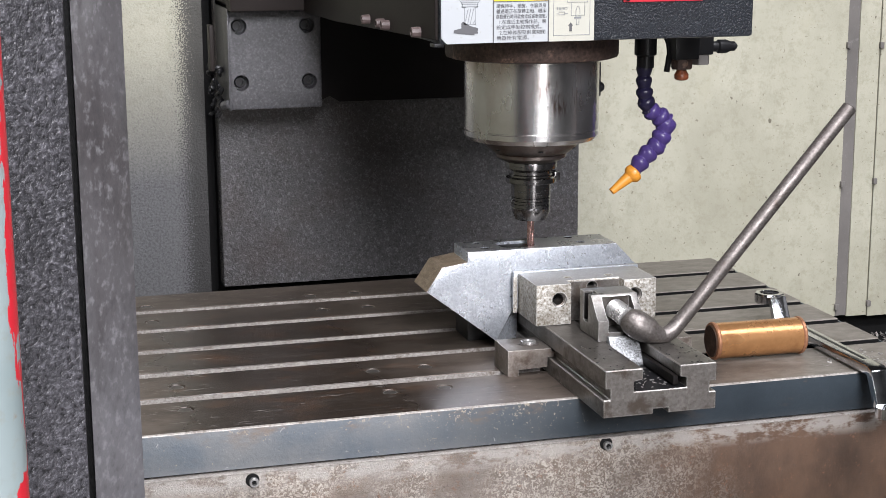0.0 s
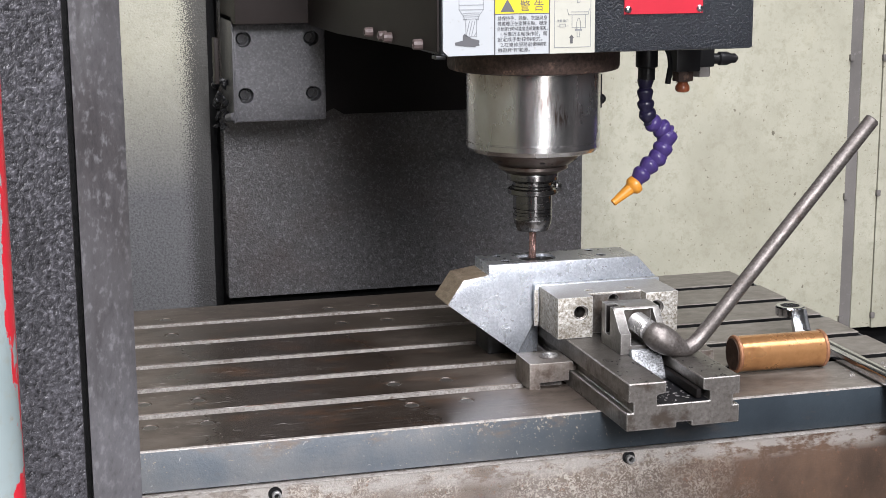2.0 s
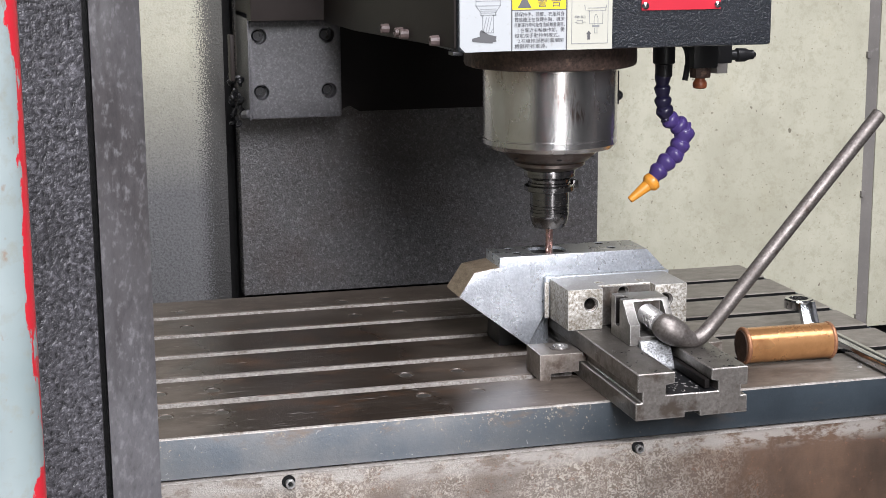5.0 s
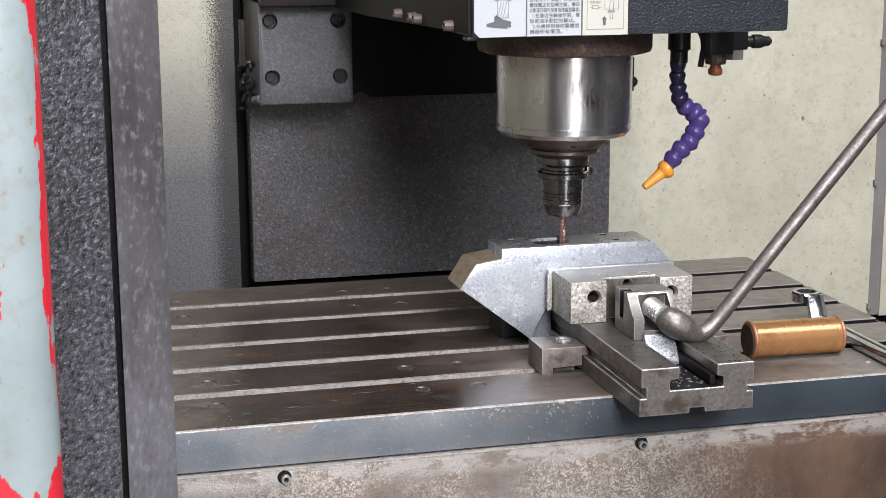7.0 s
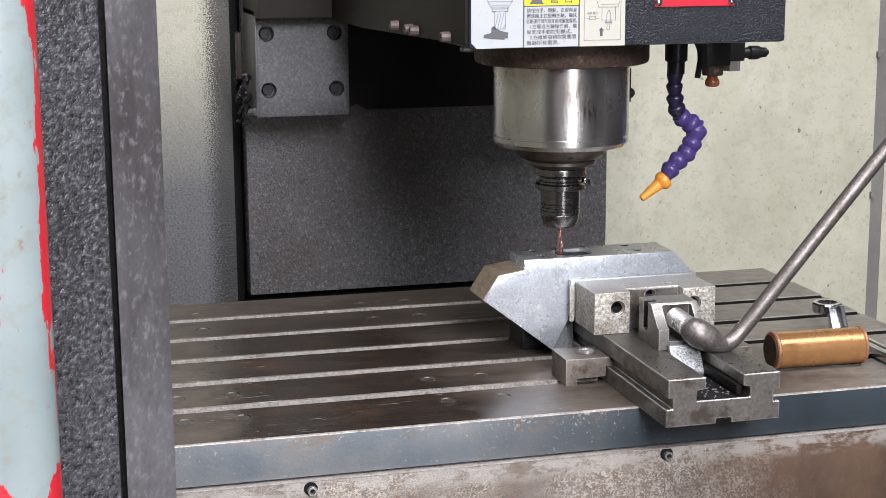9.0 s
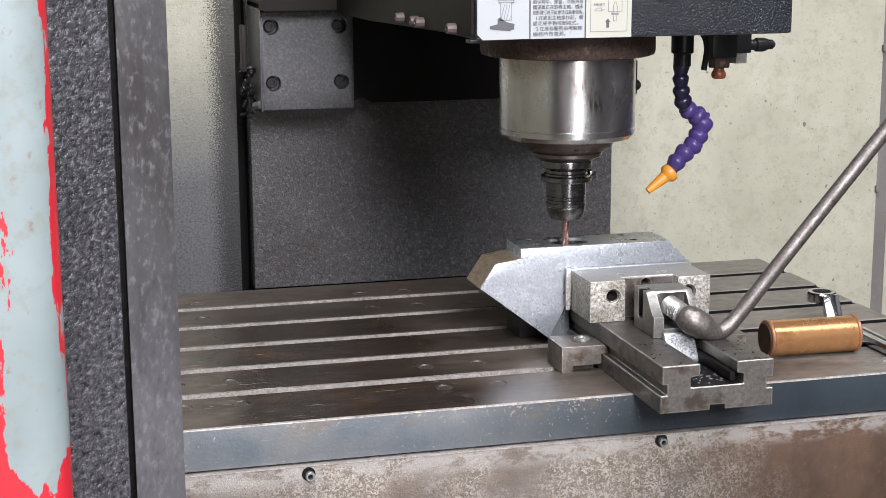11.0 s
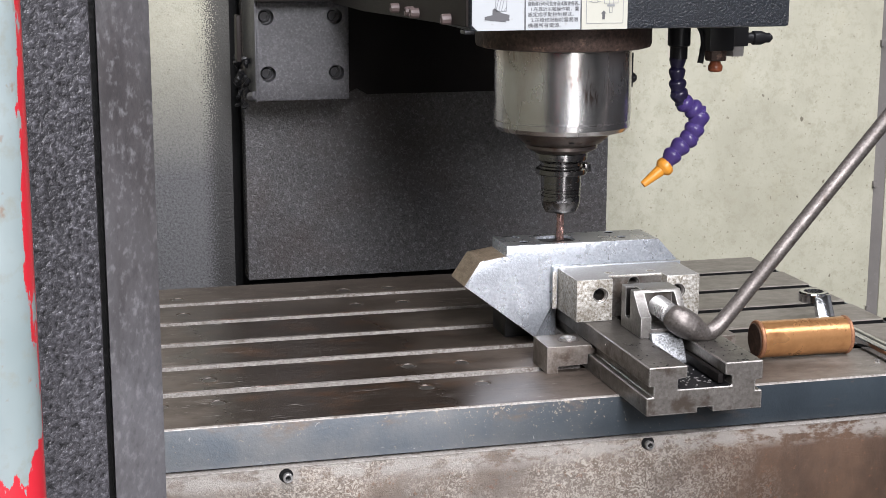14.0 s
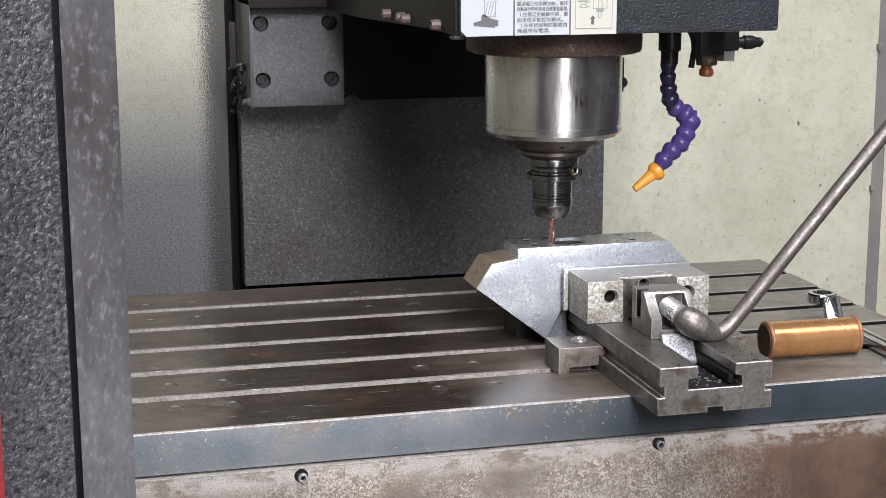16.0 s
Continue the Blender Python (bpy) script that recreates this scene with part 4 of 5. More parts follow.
part("side_valve", revolve([(0.0, 0), (0.0065, 0), (0.0065, 0.010), (0.0085, 0.012), (0.0085, 0.022), (0.0060, 0.028), (0.0060, 0.033), (0.003, 0.0365), (0.0, 0.0365)], aim((0.2140, HO, 0.3560), (0.5, HO, 0.3545)), 14), M["black_gloss"], fit2)

# ---- moving table and what rides on it ----
XL, XR, YF, YB = -0.66, 0.4073, -0.263, 0.346
SLOTS = [-0.1576 + 0.1 * k for k in range(5)]
SW = 0.018
table = thing("milling_table", (-0.12, 0.04, -0.22), "oily cast-iron milling table with five slots", "milling table")
_sec = [(YF, -0.0435), (YF, -0.0015), (YF + 0.0015, 0.0)]
for _y in SLOTS:
    _sec += [(_y - 0.0008, 0.0), (_y, -0.0008), (_y, -0.017), (_y - 0.007, -0.017), (_y - 0.007, -0.030), (_y + SW + 0.007, -0.030), (_y + SW + 0.007, -0.017), (_y + SW, -0.017), (_y + SW, -0.0008), (_y + SW + 0.0008, 0.0)]
_sec += [(YB - 0.002, 0.0), (YB, -0.002), (YB, -0.0435)]
top = part("table_top", prism(_sec, "x", XL, XR), M["table"], table, "oily brown-grey slotted cast-iron top", 0)
PLUGS = [(x, y) for x in (-0.510, -0.4500, -0.2255, -0.1630, 0.062, 0.124) for y in (-0.1865, -0.1010, 0.1985, 0.2825)]
_cut = bmesh.new()
for _x, _y in PLUGS:
    revolve([(0.0085, -0.010), (0.0085, -0.0015), (0.0100, 0.0005), (0.0100, 0.004)], Matrix.Translation((_x, _y, 0)), 20, _cut)
disc_cut(top, [_cut])
for _p in top.data.polygons:
    _p.use_smooth = False
for _x, _y in PLUGS:
    part("hole_plug", revolve([(0.0083, -0.009), (0.0083, -0.0016), (0.0075, -0.0008), (0.0, -0.0008)], Matrix.Translation((_x, _y, 0)), 18), M["vise"], table, "round steel plug in the table top")
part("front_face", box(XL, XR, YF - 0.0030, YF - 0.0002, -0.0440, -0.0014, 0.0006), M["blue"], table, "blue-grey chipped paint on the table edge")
part("front_edge", prism([(YF - 0.0030, -0.0012), (YF - 0.0026, -0.0004), (YF - 0.0010, 0.0003), (YF + 0.0004, 0.0004), (YF + 0.0004, -0.0002), (YF, -0.0012)], "x", XL, XR), M["bright_edge"], table, "worn bright steel table edge", 0)
part("end_face", box(XR + 0.0002, XR + 0.003, YF, YB, -0.0435, -0.003, 0.0008), M["blue"], table, "blue-grey painted table end")
# pale strips on the slot flanks left of the vise
for _y in SLOTS:
    part("slot_strip_pale", box(XL, -0.035 if _y < 0.2 else -0.06, _y + SW - 0.0012, _y + SW - 0.0001, -0.0165, -0.0009), M["bright_edge"], table, "pale strip on the left part of the slot flank", 0)
# black strips on the slot flanks right of the vise
for _y in SLOTS:
    part("slot_strip_black", box(0.1150, XR - 0.0005, _y + SW - 0.0012, _y + SW - 0.0001, -0.0165, -0.0012), M["black_tray"], table, "black strip on the right part of the slot flank", 0)
apron = part("apron", box(XL, XR - 0.01, -0.2720, -0.2600, -0.21, -0.0475, 0.0012), M["apron"], table, "rust-stained bare steel apron plate")
part("apron_lip", box(XL, XR - 0.01, -0.2728, -0.2600, -0.0475, -0.0462, 0.0004), M["bright_edge"], table, "bright worn apron edge")
part("table_underside", box(XL + 0.01, XR - 0.02, -0.2595, 0.33, -0.21, -0.0436, 0.002), M["black_tray"], table)
# black discs paint the shade of each bolt's recess and socket
for _x, _z in ((-0.3915, -0.0568), (-0.0022, -0.0550)):
    _b = revolve([(0.0072, 0.0), (0.0072, 0.0006), (0.0, 0.0006)], aim((_x - 0.0012, -0.2720, _z + 0.0018), (_x - 0.0012, -5, _z + 0.0018)), 24)
    part("bolt_recess", _b, M["black_tray"], table, "black disc for the shaded recess round the bolt")
    _b = revolve([(0.0050, 0), (0.0050, 0.0042), (0.0045, 0.0048), (0.0029, 0.0048), (0.0027, 0.0004), (0.0, 0.0004)], aim((_x, -0.2725, _z), (_x, -5, _z)), 20)
    part("bolt_socket", revolve([(0.0, 0.0), (0.0027, 0.0), (0.0027, 0.0006), (0.0, 0.0006)], aim((_x, -0.2730, _z), (_x, -5, _z)), 6), M["black_tray"], table, "black disc for the shade in the hexagon socket")
    part("apron_bolt", _b, M["screw"], table, "bright socket-head bolt")
saddle = thing("machine_saddle", (0.0, 0.05, -0.85), "black oily saddle and bed below the table", "machine bed")
part("saddle_block", box(-0.45, 0.45, -0.22, 0.45, -0.36, -0.235, 0.004), M["black_tray"], saddle)
part("bed", box(-0.50, 0.50, -0.35, 0.60, -0.85, -0.36, 0.01), M["black_tray"], saddle)

# vise
VX0, VX1, VC = -0.0348, 0.0925, 0.0288
vise = thing("machine_vise", (VC, -0.15, 0.0), "worn grey steel machine vise bolted to the table", "vise")
_sec = [(VX0, 0.0), (VX0 + 0.056, 0.0), (VX0 + 0.056, 0.0055), (VX0 + 0.073, 0.0055), (VX0 + 0.073, 0.0), (VX1, 0.0), (VX1, 0.0195), (VX1 - 0.0075, 0.0195), (VX1 - 0.0075, 0.031), (VX1, 0.031), (VX1, 0.0510),
        (0.0508, 0.0510), (0.0508, 0.0385), (0.0585, 0.0370), (0.0585, 0.0262), (0.0020, 0.0262), (-0.0010, 0.0262), (-0.0010, 0.0370), (0.0090, 0.0385), (0.0090, 0.0510),
        (VX0 + 0.002, 0.0510), (VX0 + 0.002, 0.0310), (VX0 + 0.0075, 0.0310), (VX0 + 0.0075, 0.0195), (VX0, 0.0195)]
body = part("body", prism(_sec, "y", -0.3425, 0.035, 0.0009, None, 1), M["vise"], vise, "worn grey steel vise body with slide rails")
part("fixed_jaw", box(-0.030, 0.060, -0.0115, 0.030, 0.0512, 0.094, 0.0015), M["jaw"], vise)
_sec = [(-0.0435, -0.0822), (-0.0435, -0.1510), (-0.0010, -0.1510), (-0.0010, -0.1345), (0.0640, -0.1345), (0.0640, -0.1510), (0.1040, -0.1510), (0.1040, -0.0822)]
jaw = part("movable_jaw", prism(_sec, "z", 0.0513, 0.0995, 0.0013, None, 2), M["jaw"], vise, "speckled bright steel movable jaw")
BORES = [(-0.0155, -0.1505, 0.0808, 0.0090, 0), (0.0775, -0.1505, 0.0808, 0.0090, 0), (0.0300, -0.1340, 0.0900, 0.0066, 0), (0.0050, -0.1205, 0.0990, 0.0050, 1), (0.0558, -0.1211, 0.0990, 0.0050, 1)]
disc_cut(jaw, [rod((x, y, z - 0.017), (x, y, z + 0.01), r, 24) if up else rod((x, y - 0.02, z), (x, y + 0.030, z), r, 24) for x, y, z, r, up in BORES])
# added inserts: grease and the shade inside the bores in one dark colour
for _x, _y, _z, _r, _d in BORES:
    _q = (_x, _y, _z - 0.0165) if _d else (_x, _y + 0.0295, _z)
    _l = 0.0145 if _d else 0.0270
    part("dark_bore_insert", revolve([(_r * 0.985, 0.0), (_r * 0.985, _l), (_r * 0.74, _l - 0.0015), (_r * 0.74, 0.0)], aim(_q, (_x, _y, _z)), 24), M["vise"] if not _d else M["web"], vise, "greasy threaded bore with its shade painted in")
    part("bore_bottom", revolve([(0.0, 0.0005), (_r * 0.73, 0.0005), (_r * 0.73, 0.003), (0.0, 0.003)], aim(_q, (_x, _y, _z)), 24), M["black_tray"], vise)
_sl = part("slot_lining", box(-0.0006, 0.0636, -0.1353, -0.1347, 0.0516, 0.0975), M["vise"], vise, "brown oily slot face", 0)
disc_cut(_sl, [rod((0.0300, -0.16, 0.0900), (0.0300, -0.12, 0.0900), 0.0066, 24)])
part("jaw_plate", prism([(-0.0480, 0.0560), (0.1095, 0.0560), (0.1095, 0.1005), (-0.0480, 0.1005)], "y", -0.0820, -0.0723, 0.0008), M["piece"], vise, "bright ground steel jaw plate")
part("jaw_shim", box(-0.0500, -0.0450, -0.0860, -0.0823, 0.052, 0.0955, 0.0006), M["jaw"], vise)
_sec = [(-0.1735, 0.0513), (-0.2335, 0.0513), (-0.2335, 0.0745), (-0.2275, 0.0775), (-0.2085, 0.0985), (-0.1735, 0.0985)]
nut = part("screw_block", prism(_sec, "x", 0.0008, 0.0555, 0.0010), M["block"], vise, "worn grey steel screw block with open front")
disc_cut(nut, [box(0.0125, 0.0475, -0.26, -0.2040, 0.0610, 0.0962, 0.0015), box(-0.01, 0.0118, -0.2005, -0.1860, 0.0650, 0.1050, 0.0030)])
part("recess_plate", box(0.0128, 0.0472, -0.2058, -0.2042, 0.0613, 0.0958), M["vise"], vise, "darker steel plate in the recess round the screw")
# black plate paints the shade inside the side slot
part("slot_shade", box(0.0018, 0.0116, -0.1871, -0.1862, 0.0660, 0.0965, 0.0002), M["web"], vise, "black plate for the shade in the block slot")
part("screw_bearing", rod((VC, -0.1745, 0.0760), (VC, -0.1350, 0.0760), 0.0150, 28), M["vise"], vise)
# black strip puts the undercut's shade into colour
part("undercut_strip", box(0.0450, 0.0506, -0.3380, -0.2400, 0.0285, 0.0385, 0.0008), M["web"], vise, "black strip for the shade of the rail undercut")
part("oil_film", box(0.0030, 0.0580, -0.3405, -0.2330, 0.0264, 0.0270, 0.0002), M["black_gloss"], vise, "black oil film in the vise channel")
part("slide_wedge", prism([(-0.2337, 0.0575), (-0.2400, 0.0575), (-0.2560, 0.0320), (-0.2560, 0.0270), (-0.2337, 0.0270)], "x", 0.0105, 0.0455, 0.0012), M["wedge"], vise, "pale speckled steel slide wedge")
_prof = [(0.0, 0.0)]
_L = 0.034
for _k in range(9):
    _z = 0.001 + _k * 0.0036
    _prof += [(0.0095, _z), (0.0116, _z + 0.0010), (0.0116, _z + 0.0017), (0.0095, _z + 0.0027)]
_prof += [(0.0, _L)]
part("screw", revolve(_prof, aim((VC, -0.2090, 0.0820), (VC + 0.0030, -0.2430, 0.0782)), 28), M["screw"], vise, "bright threaded clamping screw")
_ctrl = [(0.0312, -0.2395, 0.0787), (0.0350, -0.2440, 0.0757), (0.0415, -0.2485, 0.0713), (0.0520, -0.2510, 0.0652), (0.0610, -0.2520, 0.0605), (0.0700, -0.2520, 0.0586), (0.0795, -0.2518, 0.0628), (0.0890, -0.2515, 0.0718), (0.1055, -0.2510, 0.0900), (0.1425, -0.2505, 0.1332),
         (0.1797, -0.2500, 0.1766), (0.2350, -0.2500, 0.2412), (0.2888, -0.2500, 0.3040)]
_pts = smooth_path(_ctrl, 8)
_key = [0.0112, 0.0148, 0.0160, 0.0148, 0.0112, 0.0093, 0.0089, 0.0085, 0.0083, 0.0082, 0.0082, 0.0082, 0.0082]
_rad = [_key[min(i // 8, 12)] * (1 - (i % 8) / 8) + _key[min(i // 8 + 1, 12)] * ((i % 8) / 8) for i in range(len(_pts))]
_rad[0], _rad[-1] = 0.0095, 0.0070
_pts[-2], _rad[-2] = _pts[-1] - (_pts[-1] - _pts[-9]).normalized() * 0.0014, 0.0082
part("crank_handle", sweep(_pts, _rad, 24), M["rod"], vise, "bent grey steel crank handle")


def step_clamp(sign, base):
    c = thing("step_clamp", (base, -0.146, 0.0), "worn steel step clamp holding the vise base", "clamp", "vise clamps")
    s = sign
    o = [(VC + s * x, z) for x, z in ((-0.1130, 0.0), (-0.1000, 0.0), (-0.1000, 0.0075), (-0.0655, 0.0085), (-0.0655, 0.0200), (-0.0560, 0.0200), (-0.0560, 0.0262), (-0.0610, 0.0275), (-0.0610, 0.0305), (-0.1130, 0.0310))]
    part("clamp_body", prism(o, "y", -0.1720, -0.1200, 0.0012), M["clamp"], c)
    x = VC - s * 0.0800
    part("washer", revolve([(0.0, 0.0308), (0.0125, 0.0308), (0.0125, 0.0316), (0.0, 0.0316)], Matrix.Translation((x, -0.146, 0)), 24), M["rod"], c, "round steel washer")
    part("bolt_head", revolve([(0.0, 0.0316), (0.0088, 0.0316), (0.0088, 0.0338), (0.0080, 0.0344), (0.0050, 0.0344), (0.0046, 0.0324), (0.0, 0.0324)], Matrix.Translation((x, -0.146, 0)), 20), M["screw"], c, "socket bolt head")
    return c


clamp_a = step_clamp(1, -0.055)
clamp_b = step_clamp(-1, 0.112)

# workpiece
piece = thing("workpiece", (-0.02, -0.042, 0.0), "bright ground steel block being milled in the vise", "workpiece")
_sec = [(-0.1020, 0.1260), (0.0848, 0.1260), (0.1090, 0.1000), (0.1090, 0.0520), (0.0900, 0.0520), (-0.0340, 0.0520), (-0.0340, 0.0110), (-0.0677, 0.0160), (-0.1519, 0.0810), (-0.1331, 0.1090), (-0.1020, 0.1138)]
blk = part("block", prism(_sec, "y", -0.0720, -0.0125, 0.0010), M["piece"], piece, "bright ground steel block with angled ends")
PX0, PX1, PY0, PY1 = AX - 0.0400, AX + 0.0046, AY - 0.0150, AY + 0.0220
_out = []
for _cx, _cy, _a0 in ((PX1 - 0.012, PY1 - 0.012, 0), (PX0 + 0.012, PY1 - 0.012, 90), (PX0 + 0.012, PY0 + 0.012, 180), (PX1 - 0.012, PY0 + 0.012, 270)):
    _out += [(_cx + 0.012 * math.cos(radians(_a0 + 15 * k)), _cy + 0.012 * math.sin(radians(_a0 + 15 * k))) for k in range(7)]
_w = bmesh.new()
for _p in ((-0.0455, -0.0735, 0.0565), (-0.0720, -0.0735, 0.0080), (-0.0300, -0.0735, 0.0565), (-0.0300, -0.0735, 0.0050), (-0.0300, -0.0480, 0.0565), (-0.0300, -0.0480, 0.0050)):
    _w.verts.new(_p)
bmesh.ops.convex_hull(_w, input=_w.verts[:])
disc_cut(blk, [_w])
disc_cut(blk, [prism(_out, "z", 0.0800, 0.14)])
_cut = bmesh.new()
for _x, _y, _r in ((-0.0775, -0.0250, 0.0050), (-0.0754, -0.0530, 0.0055), (0.0410, -0.0220, 0.0058), (0.0461, -0.0520, 0.0058)):
    revolve([(_r, 0.060), (_r, 0.13)], Matrix.Translation((_x, _y, 0)), 20, _cut)
disc_cut(blk, [_cut])
# added black inserts carry the oil and shade of the drilled holes
for _x, _y, _r in ((-0.0775, -0.0250, 0.0049), (-0.0754, -0.0530, 0.0054), (0.0410, -0.0220, 0.0057), (0.0461, -0.0520, 0.0057)):
    part("dark_hole_insert", revolve([(0.0, 0.115), (_r, 0.115), (_r, 0.1252), (_r * 0.8, 0.1252), (_r * 0.8, 0.117), (0.0, 0.117)], Matrix.Translation((_x, _y, 0)), 20), M["web"], piece, "oily drilled hole with its shade painted black")
# dark plug stands in for the shaded, oil-filmed depth of the pocket
part("pocket_shade", prism([(0.5 * (PX0 + PX1) + (x - 0.5 * (PX0 + PX1)) * 0.99, 0.5 * (PY0 + PY1) + (y - 0.5 * (PY0 + PY1)) * 0.99) for x, y in _out], "z", 0.0802, 0.1225), M["web"], piece, "dark plug for the shade and oil film in the milled pocket")
part("sawn_end", prism([(-0.1030, 0.1136), (-0.1331, 0.1088), (-0.1521, 0.0810), (-0.1524, 0.0811), (-0.1334, 0.1093), (-0.1030, 0.1140)], "y", -0.0705, -0.0130), M["piece_rust"], piece, "brownish end faces of the block", 0)
# black colour stands in for the shade under the workpiece
prop = thing("support_block", (-0.0700, 0.035, 0.0), "support block under the overhanging workpiece, painted black for its shade", "support")
part("block_body", prism([(-0.0838, -0.0090), (-0.0838, 0.0445), (-0.0350, 0.0445), (-0.0350, -0.0090)], "z", 0.0, 0.0250, 0.0010), M["black_gloss"], prop)

# brass cylinder and ring spanner
CL, CR, RB = Vector((0.1675, -0.1690, 0.0)), Vector((0.2815, -0.1725, 0.0)), 0.0224
brass = thing("brass_cylinder", (0.2245, -0.162, 0.0), "worn brass cylinder with rolled rims lying on the table", "brass cylinder")
_u = Vector((0, 0, RB))
_ln = (CR - CL).length
_m = aim(CL + _u, CR + _u)
part("shell", revolve([(RB - 0.004, 0.0045), (RB - 0.0012, 0.0046), (RB - 0.0012, _ln - 0.0046), (RB - 0.004, _ln - 0.0045)], _m, 56), M["brass"], brass, "worn golden brass shell")
for _s in (0.0, _ln - 0.0052):
    part("rim", revolve([(RB - 0.0035, _s), (RB - 0.001, _s + 0.0004), (RB, _s + 0.0016), (RB, _s + 0.0038), (RB - 0.001, _s + 0.0052), (RB - 0.0035, _s + 0.0052)], _m, 56), M["brass_rim"], brass, "dull copper rolled rim")
part("end_cap", revolve([(0.0, -0.0012), (RB - 0.0042, -0.0012), (RB - 0.0030, 0.0004), (RB - 0.0030, 0.003), (0.0, 0.003)], aim(CL + _u, CR + _u), 40), M["brass_dark"], brass, "dark brown end face")

spanner = thing("ring_spanner", (0.318, -0.13, 0.0), "chrome offset ring spanner lying across the table edge", "spanner")
_c = Vector((0.3115, -0.0330, 0.0335))
_b = bmesh.new()
_n = 48
_o = [[] for _j in range(8)]
for _i in range(_n):
    _a = 2 * math.pi * _i / _n
    _ri = 0.0105 + 0.0011 * abs(math.cos(6 * _a))
    for _j, (_r, _z) in enumerate(((_ri + 0.0012, -0.0065), (0.0172, -0.0065), (0.0185, -0.0045), (0.0185, 0.0045), (0.0172, 0.0065), (_ri + 0.0012, 0.0065), (_ri, 0.0055), (_ri, -0.0055))):
        _o[_j].append(_b.verts.new(_c + Vector((_r * math.cos(_a), _r * math.sin(_a), _z))))
for _j in range(8):
    for _i in range(_n):
        _b.faces.new((_o[_j][_i], _o[_j][(_i + 1) % _n], _o[(_j + 1) % 8][(_i + 1) % _n], _o[(_j + 1) % 8][_i]))
part("ring", _b, M["chrome"], spanner, "twelve-point chrome ring end")
_side = [(-0.0460, 0.0390), (-0.0500, 0.0385), (-0.0640, 0.0135), (-0.2870, 0.0135), (-0.2960, 0.0100), (-0.3120, -0.0240), (-0.3120, -0.0300), (-0.3040, -0.0300), (-0.2860, 0.0030), (-0.0650, 0.0030), (-0.0570, 0.0040), (-0.0460, 0.0280)]
part("shank", prism(_side, "x", 0.3045, 0.3260, 0.0016), M["chrome"], spanner, "flat chrome shank with angled necks")
part("shank_recess", box(0.3150, 0.3195, -0.2600, -0.0850, 0.0133, 0.0138, 0.0002), M["black_gloss"], spanner, "dark recessed panel of the shank")
part("lower_ring", revolve([(0.0105, -0.006), (0.0168, -0.006), (0.0168, 0.006), (0.0105, 0.006)], Matrix.Translation((0.3150, -0.3230, -0.0300)), 40), M["chrome"], spanner, "chrome ring end hanging over the edge")

# loose swarf
_b = bmesh.new()
for _i in range(90):
    _x, _y = random.gauss(0.335, 0.016), random.gauss(-0.215, 0.022)
    _s = random.uniform(0.0008, 0.0026)
    if 0.302 < _x < 0.328 or _y < -0.255 or _x > 0.40:
        continue
    bmesh.ops.create_cube(_b, size=1.0, matrix=Matrix.Translation((_x, _y, _s * 0.3)) @ Euler((0, 0, random.uniform(0, 3))).to_matrix().to_4x4() @ Matrix.Diagonal((_s * 2, _s, _s * 0.6, 1)))
for _i in range(60):
    _x, _y, _s = random.uniform(0.006, 0.043), random.uniform(-0.338, -0.262), random.uniform(0.0005, 0.0014)
    bmesh.ops.create_cube(_b, size=1.0, matrix=Matrix.Translation((_x, _y, 0.0272 + _s * 0.3)) @ Euler((0, 0, random.uniform(0, 3))).to_matrix().to_4x4() @ Matrix.Diagonal((_s * 2, _s, _s * 0.6, 1)))
swarf = tagged(part("metal_swarf", _b, M["block"], None, "", 0), "tiny steel chips on the table and vise", "swarf", "", "stuff")

_b = bmesh.new()
for _i in range(70):
    _x = random.uniform(0.0530, 0.0910) if _i % 3 else random.uniform(-0.0310, 0.0080)
    _y, _s = random.uniform(-0.3400, -0.2450), random.uniform(0.0004, 0.0011)
    bmesh.ops.create_cube(_b, size=1.0, matrix=Matrix.Translation((_x, _y, 0.0510 + _s * 0.3)) @ Euler((0, 0, random.uniform(0, 3))).to_matrix().to_4x4() @ Matrix.Diagonal((_s * 2.5, _s, _s * 0.6, 1)))
chips = tagged(part("oily_chips", _b, M["black_gloss"], None, "", 0), "tiny black oily chips on the vise rails", "swarf", "", "stuff")

_b = bmesh.new()
for _i in range(140):
    _x, _y, _s = random.uniform(0.99, 1.12), random.uniform(0.835, 0.872), random.uniform(0.001, 0.004)
    _z = -0.272 + (_y - 0.93) * 0.539 + _s
    bmesh.ops.create_cube(_b, size=1.0, matrix=Matrix.Translation((_x, _y, _z)) @ Euler((random.uniform(0, 3), random.uniform(0, 3), random.uniform(0, 3))).to_matrix().to_4x4() @ Matrix.Diagonal((_s * 2.2, _s, _s * 0.6, 1)))
tagged(part("tray_swarf", _b, M["vise"], None, "", 0), "bluish steel chips lying in the chip tray", "swarf", "", "stuff")

# ---- door frame in the foreground ----
frame_post = thing("door_post", (-0.62, -1.15, -0.85), "charcoal hammered-paint sheet-metal door post", "door post")
_z0, _z1 = -0.85, 1.25
part("post_flange", prism([(-0.5600, -1.1020), (-0.5835, -1.1355), (-0.5835, -1.085), (-0.5700, -1.085)], "z", _z0, _z1, 0.0012), M["post_smooth"], frame_post, "grey hammered-paint flange")
part("post_joint", box(-0.600, -0.5815, -1.122, -1.100, _z0, _z1), M["black_tray"], frame_post, "dark joint in the post")
part("post_sheet", prism([(-0.5862, -1.1400), (-0.7200, -1.1900), (-0.7200, -1.1700), (-0.5862, -1.1200)], "z", _z0, _z1, 0.0012), M["post"], frame_post, "charcoal hammered-paint sheet")
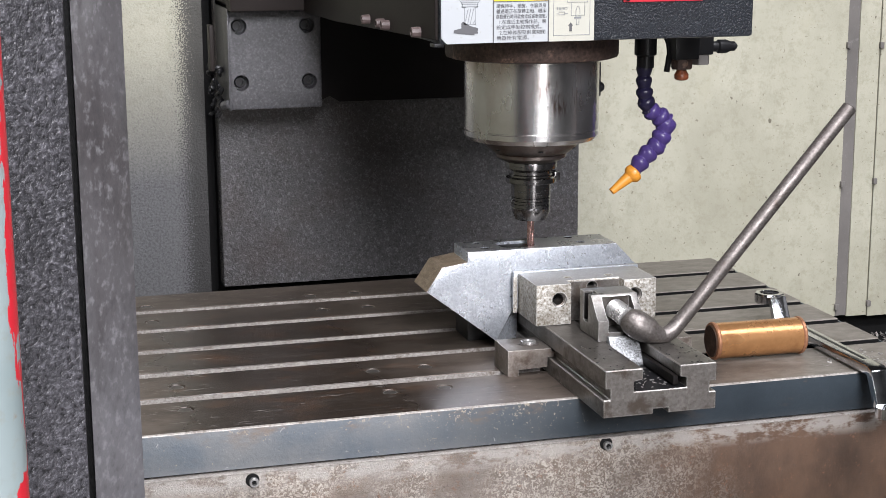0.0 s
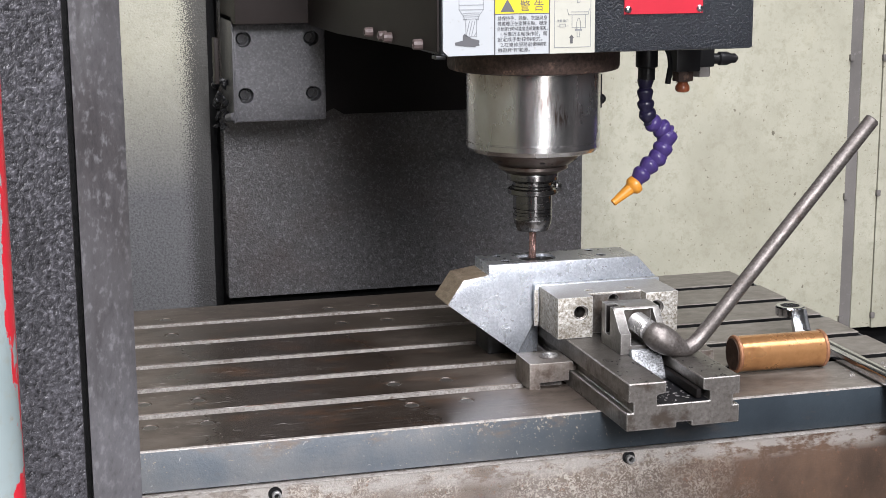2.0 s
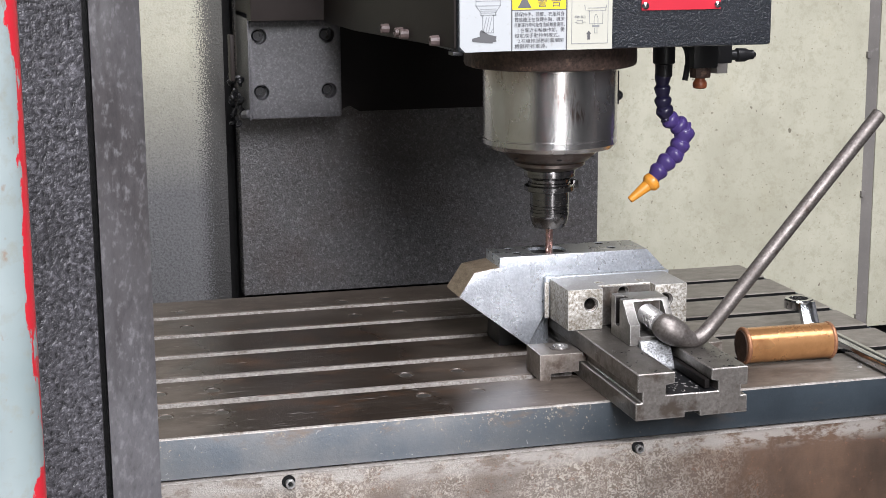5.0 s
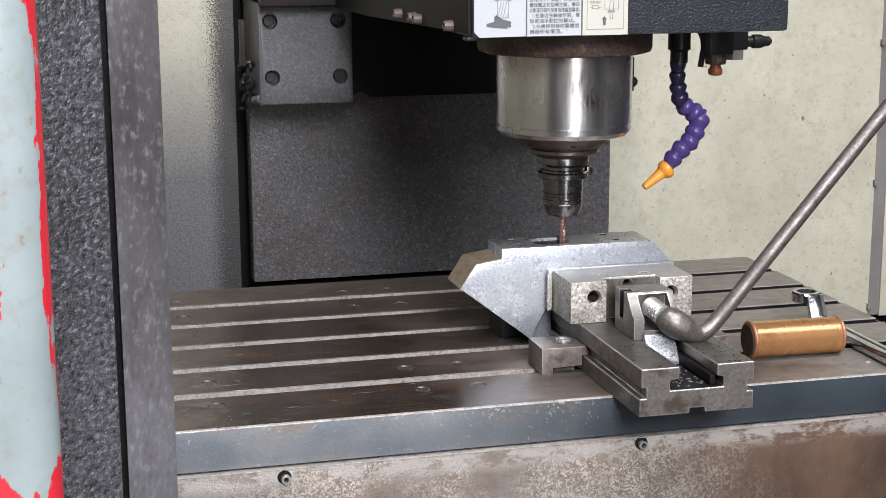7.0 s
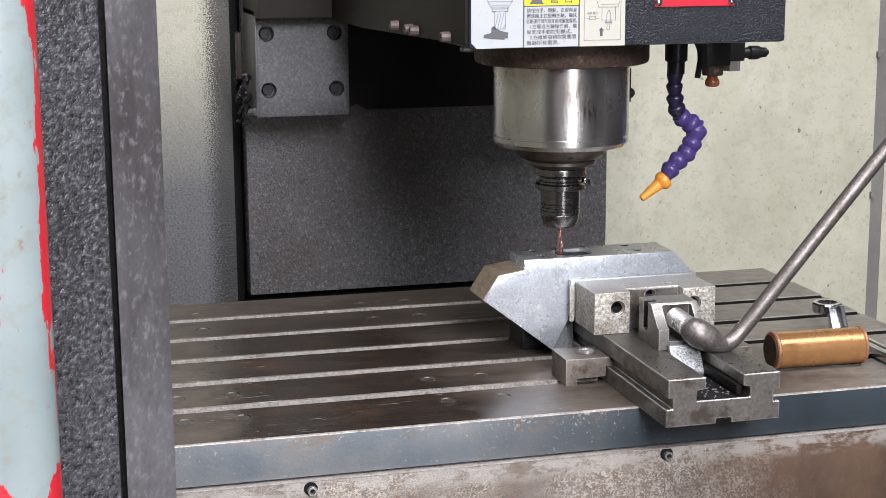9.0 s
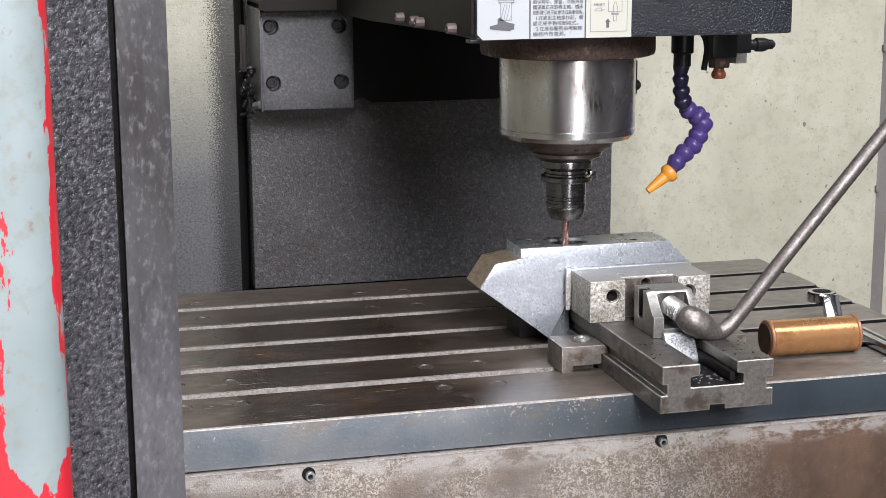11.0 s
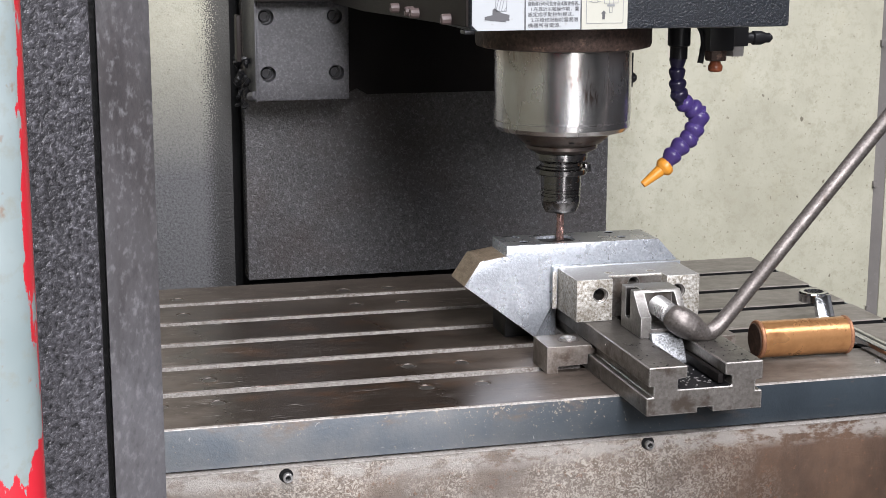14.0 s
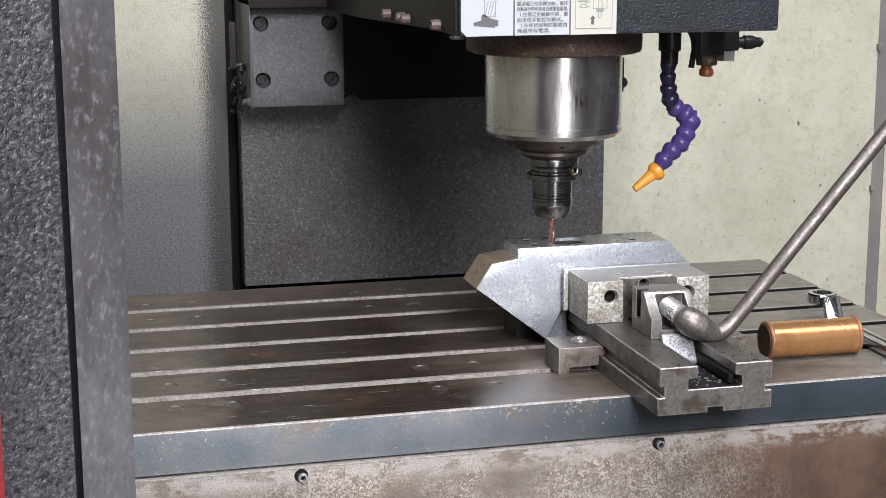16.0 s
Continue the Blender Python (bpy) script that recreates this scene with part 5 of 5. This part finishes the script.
tube = thing("door_tube", (-0.645, -1.26, -0.85), "pale blue door tube with chipped paint showing red", "door frame")
_o = []
for _cx, _cy, _a0 in ((0.022, 0.012, 0), (-0.022, 0.012, 90), (-0.022, -0.012, 180), (0.022, -0.012, 270)):
    _o += [(-0.6450 + _cx + 0.012 * math.cos(radians(_a0 + 15 * k)), -1.2600 + _cy + 0.012 * math.sin(radians(_a0 + 15 * k))) for k in range(7)]
part("tube", prism(_o, "z", _z0, _z1), M["tube"], tube, "chipped pale blue paint over red")


def motions():
    """The table carries everything on it round a rounded rectangle below the standing cutter."""
    way = [(0.0, 0.0000, 0.0000), (0.5, 0.0000, -0.0072), (1.0, 0.0022, -0.0148), (1.5, 0.0096, -0.0172), (2.0, 0.0183, -0.0172), (2.5, 0.0268, -0.0169), (3.0, 0.0332, -0.0139),
           (3.4, 0.0352, -0.0055), (3.8, 0.0352, 0.0020), (4.2, 0.0325, 0.0082), (4.7, 0.0250, 0.0096), (5.1, 0.0180, 0.0098), (5.5, 0.0114, 0.0097), (6.0, 0.0035, 0.0084),
           (6.5, 0.0008, 0.0011), (7.0, 0.0007, -0.0084), (7.5, 0.0057, -0.0123), (8.0, 0.0137, -0.0133), (8.5, 0.0215, -0.0143), (8.9, 0.0280, -0.0143), (9.3, 0.0332, -0.0122),
           (9.7, 0.0353, -0.0050), (10.1, 0.0352, 0.0020), (10.5, 0.0325, 0.0080), (11.0, 0.0255, 0.0090), (11.5, 0.0165, 0.0100), (12.0, 0.0080, 0.0084), (12.5, 0.0016, 0.0065),
           (13.0, 0.0006, -0.0017), (13.5, 0.0017, -0.0102), (14.0, 0.0089, -0.0128), (14.5, 0.0170, -0.0132), (15.0, 0.0262, -0.0132), (15.5, 0.0336, -0.0121), (16.0, 0.0354, -0.0048)]
    for ob in (table, vise, clamp_a, clamp_b, piece, prop, brass, spanner, swarf, chips):
        home = Vector(ob.location)
        walk(ob, [(t, pose(home.x + dx, home.y + dy, home.z)) for t, dx, dy in way])


motions()
